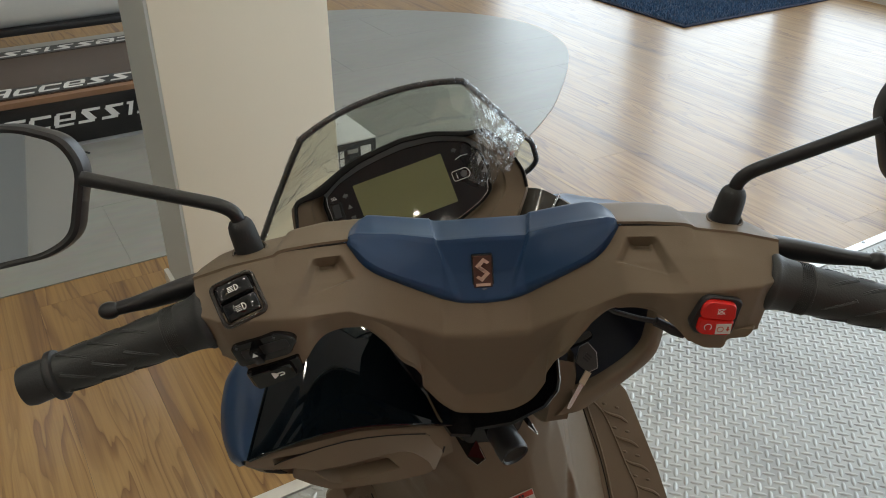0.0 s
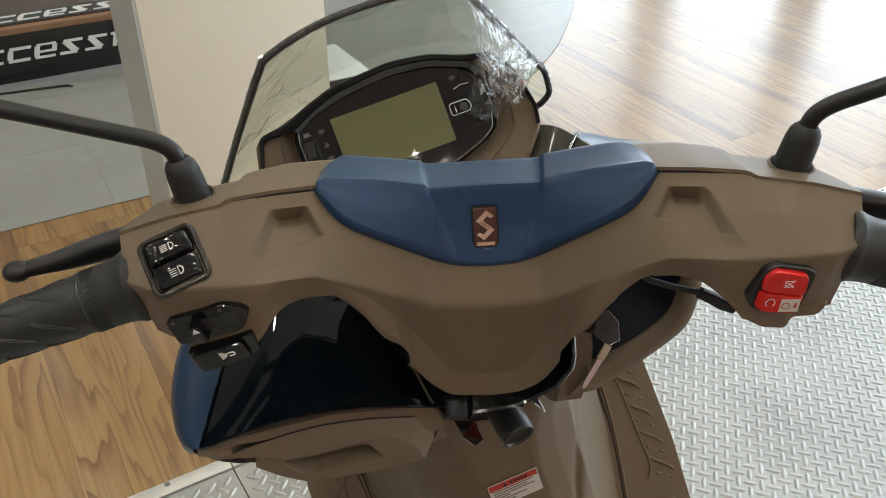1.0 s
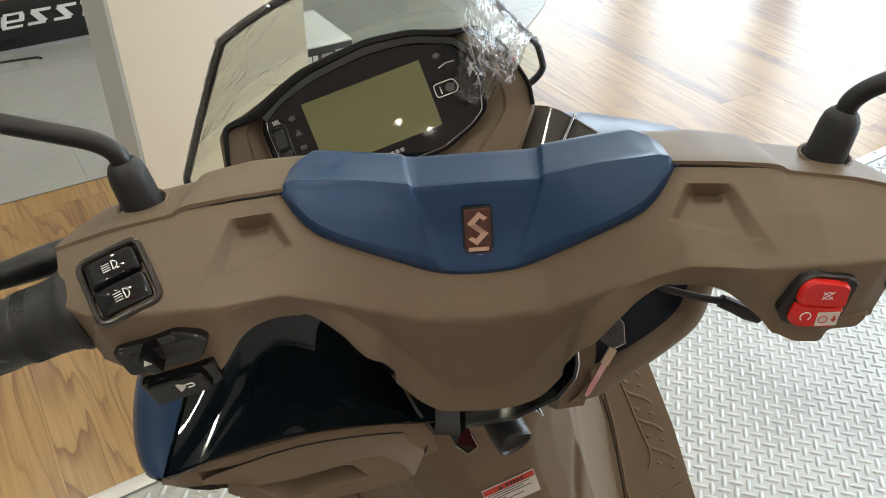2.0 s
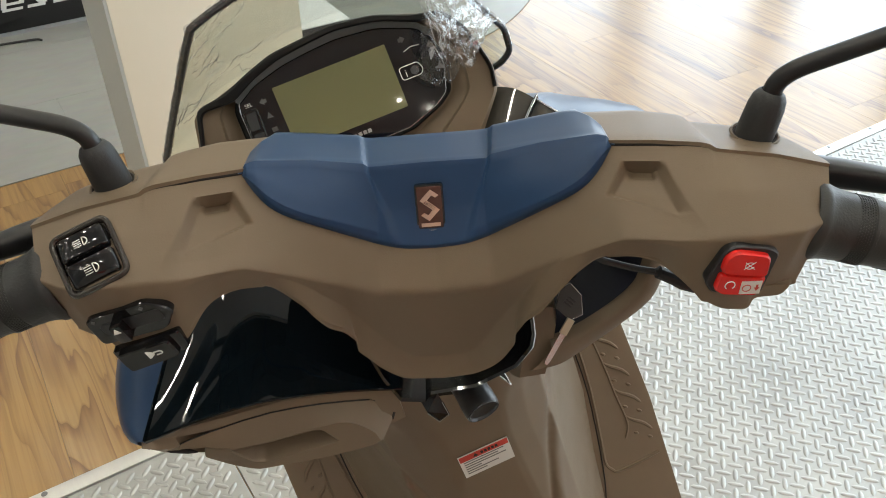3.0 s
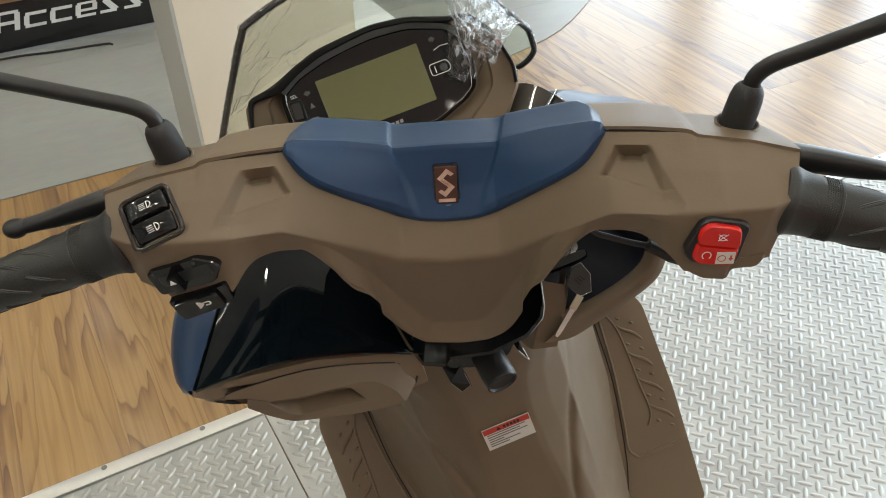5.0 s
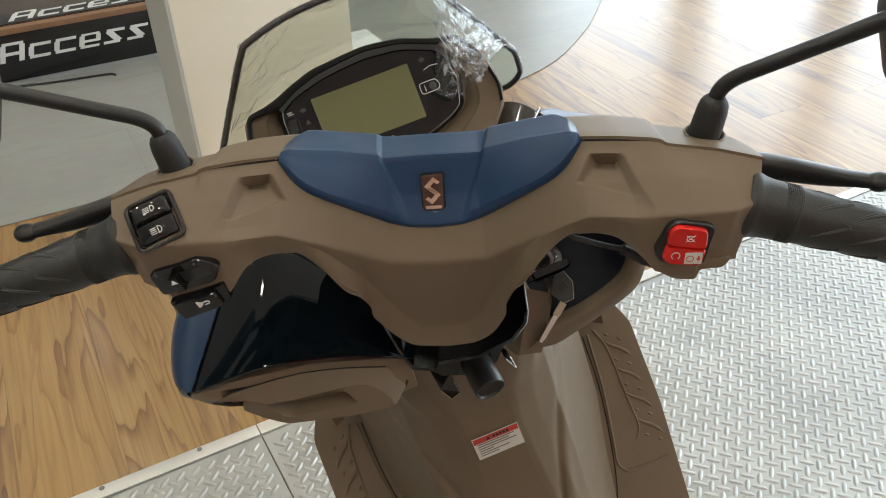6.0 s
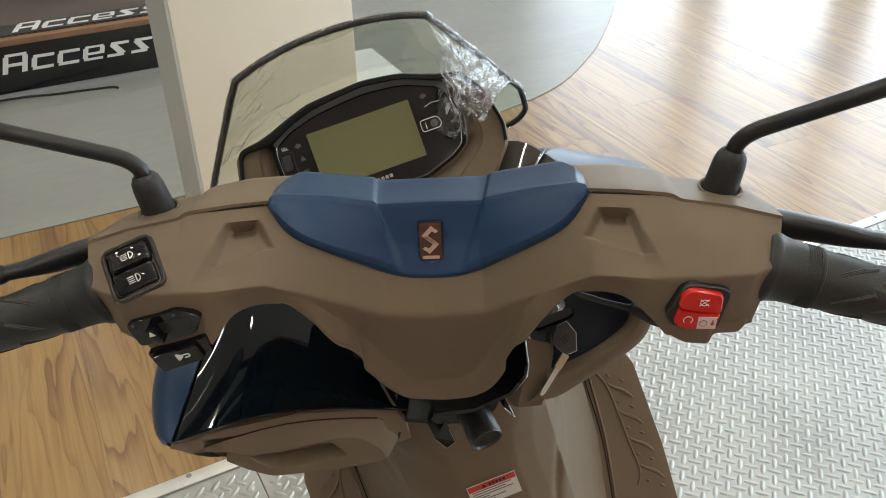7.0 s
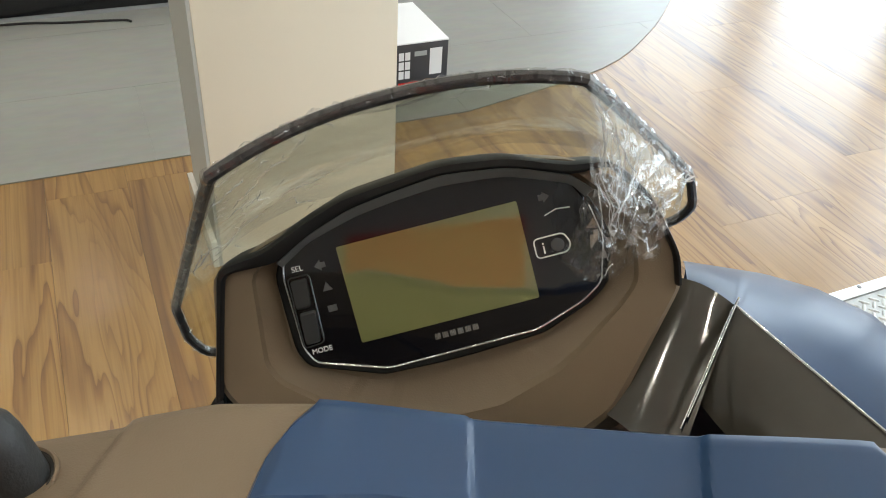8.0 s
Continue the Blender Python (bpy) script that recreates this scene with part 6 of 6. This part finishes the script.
def foot_panel(side):
    """Sloping foot panel with a framed rubber-like pad, ribs and studs."""
    n = Vector((0, -.8, .6))
    fm = BM @ axes((side * .165, .060, -.515), (1, 0, 0), n)   # x across, y up the slope
    sgn = side
    outl = [(.028, .120), (.0385, .094), (.0385, -.010), (.034, -.070), (.028, -.150), (-.060, -.150), (-.056, -.110), (-.044, .0), (-.033, .092), (-.018, .120)]
    poly = [Vector((sgn * x, y)) for x, y in outl]
    if sgn < 0:
        poly.reverse()
    base = part("foot_panel", slab(rounded([tuple(p) for p in poly], .006), -.030, 0, .002), BROWN, scooter, "brown foot panel with raised ribs", m=fm)
    def line(pts, r, name, mat, h=.0004, steps=5):
        part(name, tube(curve_through([(sgn * x, y, h) for x, y in pts], steps), r, 6), mat, base, m=fm)
    line([(-.0162, .0964), (-.0214, .030), (-.031, -.028), (-.037, -.0597), (-.033, -.070), (-.0267, -.0747), (.0, -.0740), (.0252, -.0723)], .0017, "pad_frame", BROWN)
    line([(-.0223, .0958), (-.0265, .0205), (-.0424, -.0662), (-.055, -.1079)], .0008, "panel_joint", JOINT)
    line([(-.008, .099), (-.0004, .0772), (.0019, .0414), (.0021, .0079), (.0031, -.0273), (-.0049, -.0431)], .0015, "pad_ridge", BROWN)
    for i in range(4):
        y = .0775 - .0334 * i
        x0 = .0015 + .0010 * i
        part("pad_rib", tube([(sgn * (x0 + a), y - b, h) for a, b, h in ((-.001, -.004, 0), (.002, .0005, .0003), (.006, .0045, .0006), (.0115, .0085, .0006), (.0165, .0130, .0006), (.0205, .0190, .0004), (.0225, .0225, 0))], [.0008, .0014, .0020, .0023, .0022, .0018, .0008], 7), BROWN, base, m=fm)
    for i in range(5):
        for dx, dy in ((.0052, .0105), (.0185, .0003)):
            part("stud", lathe([(.0022, 0), (.0014, .0014), (.0004, .0017)], 8), BROWN, base, m=fm @ pose(sgn * (dx + .0008 * i), .0777 - .0326 * i + dy, 0, 0, 0, -sgn * 40) @ Matrix.Diagonal((1.5, .8, 1, 1)))


both(foot_panel)
part("footboard", boxed(-.20, .20, -.46, -.06, -.665, -.635, bevel=.010), BROWN, scooter, "brown flat footboard", m=BM)
part("lower_shield", skin([[(x, .10 - .03 * (x / .17) ** 2 + dy, z) for x in np.linspace(-.172, .172, 24)] for z, dy in ((-.12, .0), (-.30, .03), (-.42, .05), (-.50, .06))]), BROWN, scooter, m=BM)
rows = []
for j in range(25):
    t = j / 24
    z = -.16 - .36 * t
    w = .10 + .06 * math.sin(math.pi * t) - .05 * t
    rows.append([(w * math.cos(k), .075 + .03 * math.sin(math.pi * t) + (.10 - .02 * t) * math.sin(k), z) for k in np.linspace(0, math.pi, 25)])
part("front_fairing", skin(rows), BLUE, scooter, "satin blue front fairing", m=BM)
wheel = part("front_wheel", lathe([(.120, -.045), (.180, -.048), (.202, -.030), (.207, 0), (.202, .030), (.180, .048), (.120, .045)], 36), TYRE, scooter, "black front tyre", m=BM @ pose(0, .25, -.786, 0, 90, 0))
part("rim", lathe([(.02, -.035), (.112, -.040), (.119, 0), (.112, .040), (.02, .035)], 28), SILVER, wheel, m=BM @ pose(0, .25, -.786, 0, 90, 0))
part("fork", tube([(0, .10, -.30), (0, .22, -.70)], .022, 12), DARK, scooter, m=BM)
part("underbody", boxed(-.10, .10, -.50, -.05, -.78, -.666, bevel=.03), DARK, scooter, "black frame under the footboard", m=BM)
part("side_stand", tube([(-.11, -.35, -.75), (-.19, -.36, -.91)], .010, 10), DARK, scooter, "black side stand", m=BM)

# ---- wooden floor, plank by plank ----
floor = part("floor", boxed(U0, U1, V0, V1, -.10, -.0125), SUBFLOOR, m=ROOM, smooth=False)
tagged(floor, "light hickory plank floor with dark streaks and knots", "floor", kind="structure")
PW, PL = .192, 1.26
pb = boxed(-PW / 2 + .0003, PW / 2 - .0003, -PL / 2 + .0003, PL / 2 - .0003, -.012, 0)
finish(pb, False)
plank_mesh = bpy.data.meshes.new("plank")
pb.to_mesh(plank_mesh)
pb.free()
plank_mesh.materials.append(WOOD)
rest_v, rest_f = [], []
rnd = random.Random(11)
made = 0
for i in range(int((U1 - U0) / PW) + 1):
    u = U0 + (i + .5) * PW
    off = rnd.uniform(0, PL)
    for j in range(-1, int((V1 - V0) / PL) + 2):
        v = V0 + off + (j - .5) * PL
        if u > U1 + .05 or v - PL / 2 > V1 + .1 or v + PL / 2 < V0 - .1:
            continue
        x, y = u * .8616 - v * .5075, u * .5075 + v * .8616
        under = v + PL / 2 < 1.2 or (u < 1.1 and 2.45 < v - PL / 2 and v + PL / 2 < 5.0)
        seen = not under and V0 < v - PL / 2 and v + PL / 2 < V1 and u + PW / 2 < U1 and -2.6 < x < 4.2 and .4 < y < 7.0 and abs(x) < .75 * y + 1.2
        if seen and made < 300:
            place("plank", plank_mesh, floor, m=ROOM @ pose(u, v, 0, 0, 0, rnd.choice((0, 180))))
            made += 1
        else:
            k = len(rest_v)
            for dx, dy in ((-1, -1), (1, -1), (1, 1), (-1, 1)):
                rest_v.append((min(u + dx * (PW / 2 - .0005), U1), max(V0, min(V1, v + dy * (PL / 2 - .0005))), -.0005))
            rest_f.append((k, k + 1, k + 2, k + 3))
me = bpy.data.meshes.new("far_planks")
me.from_pydata(rest_v, [], rest_f)
me.materials.append(WOOD)
tagged(place("far_planks", me, floor, m=ROOM), kind="stuff")
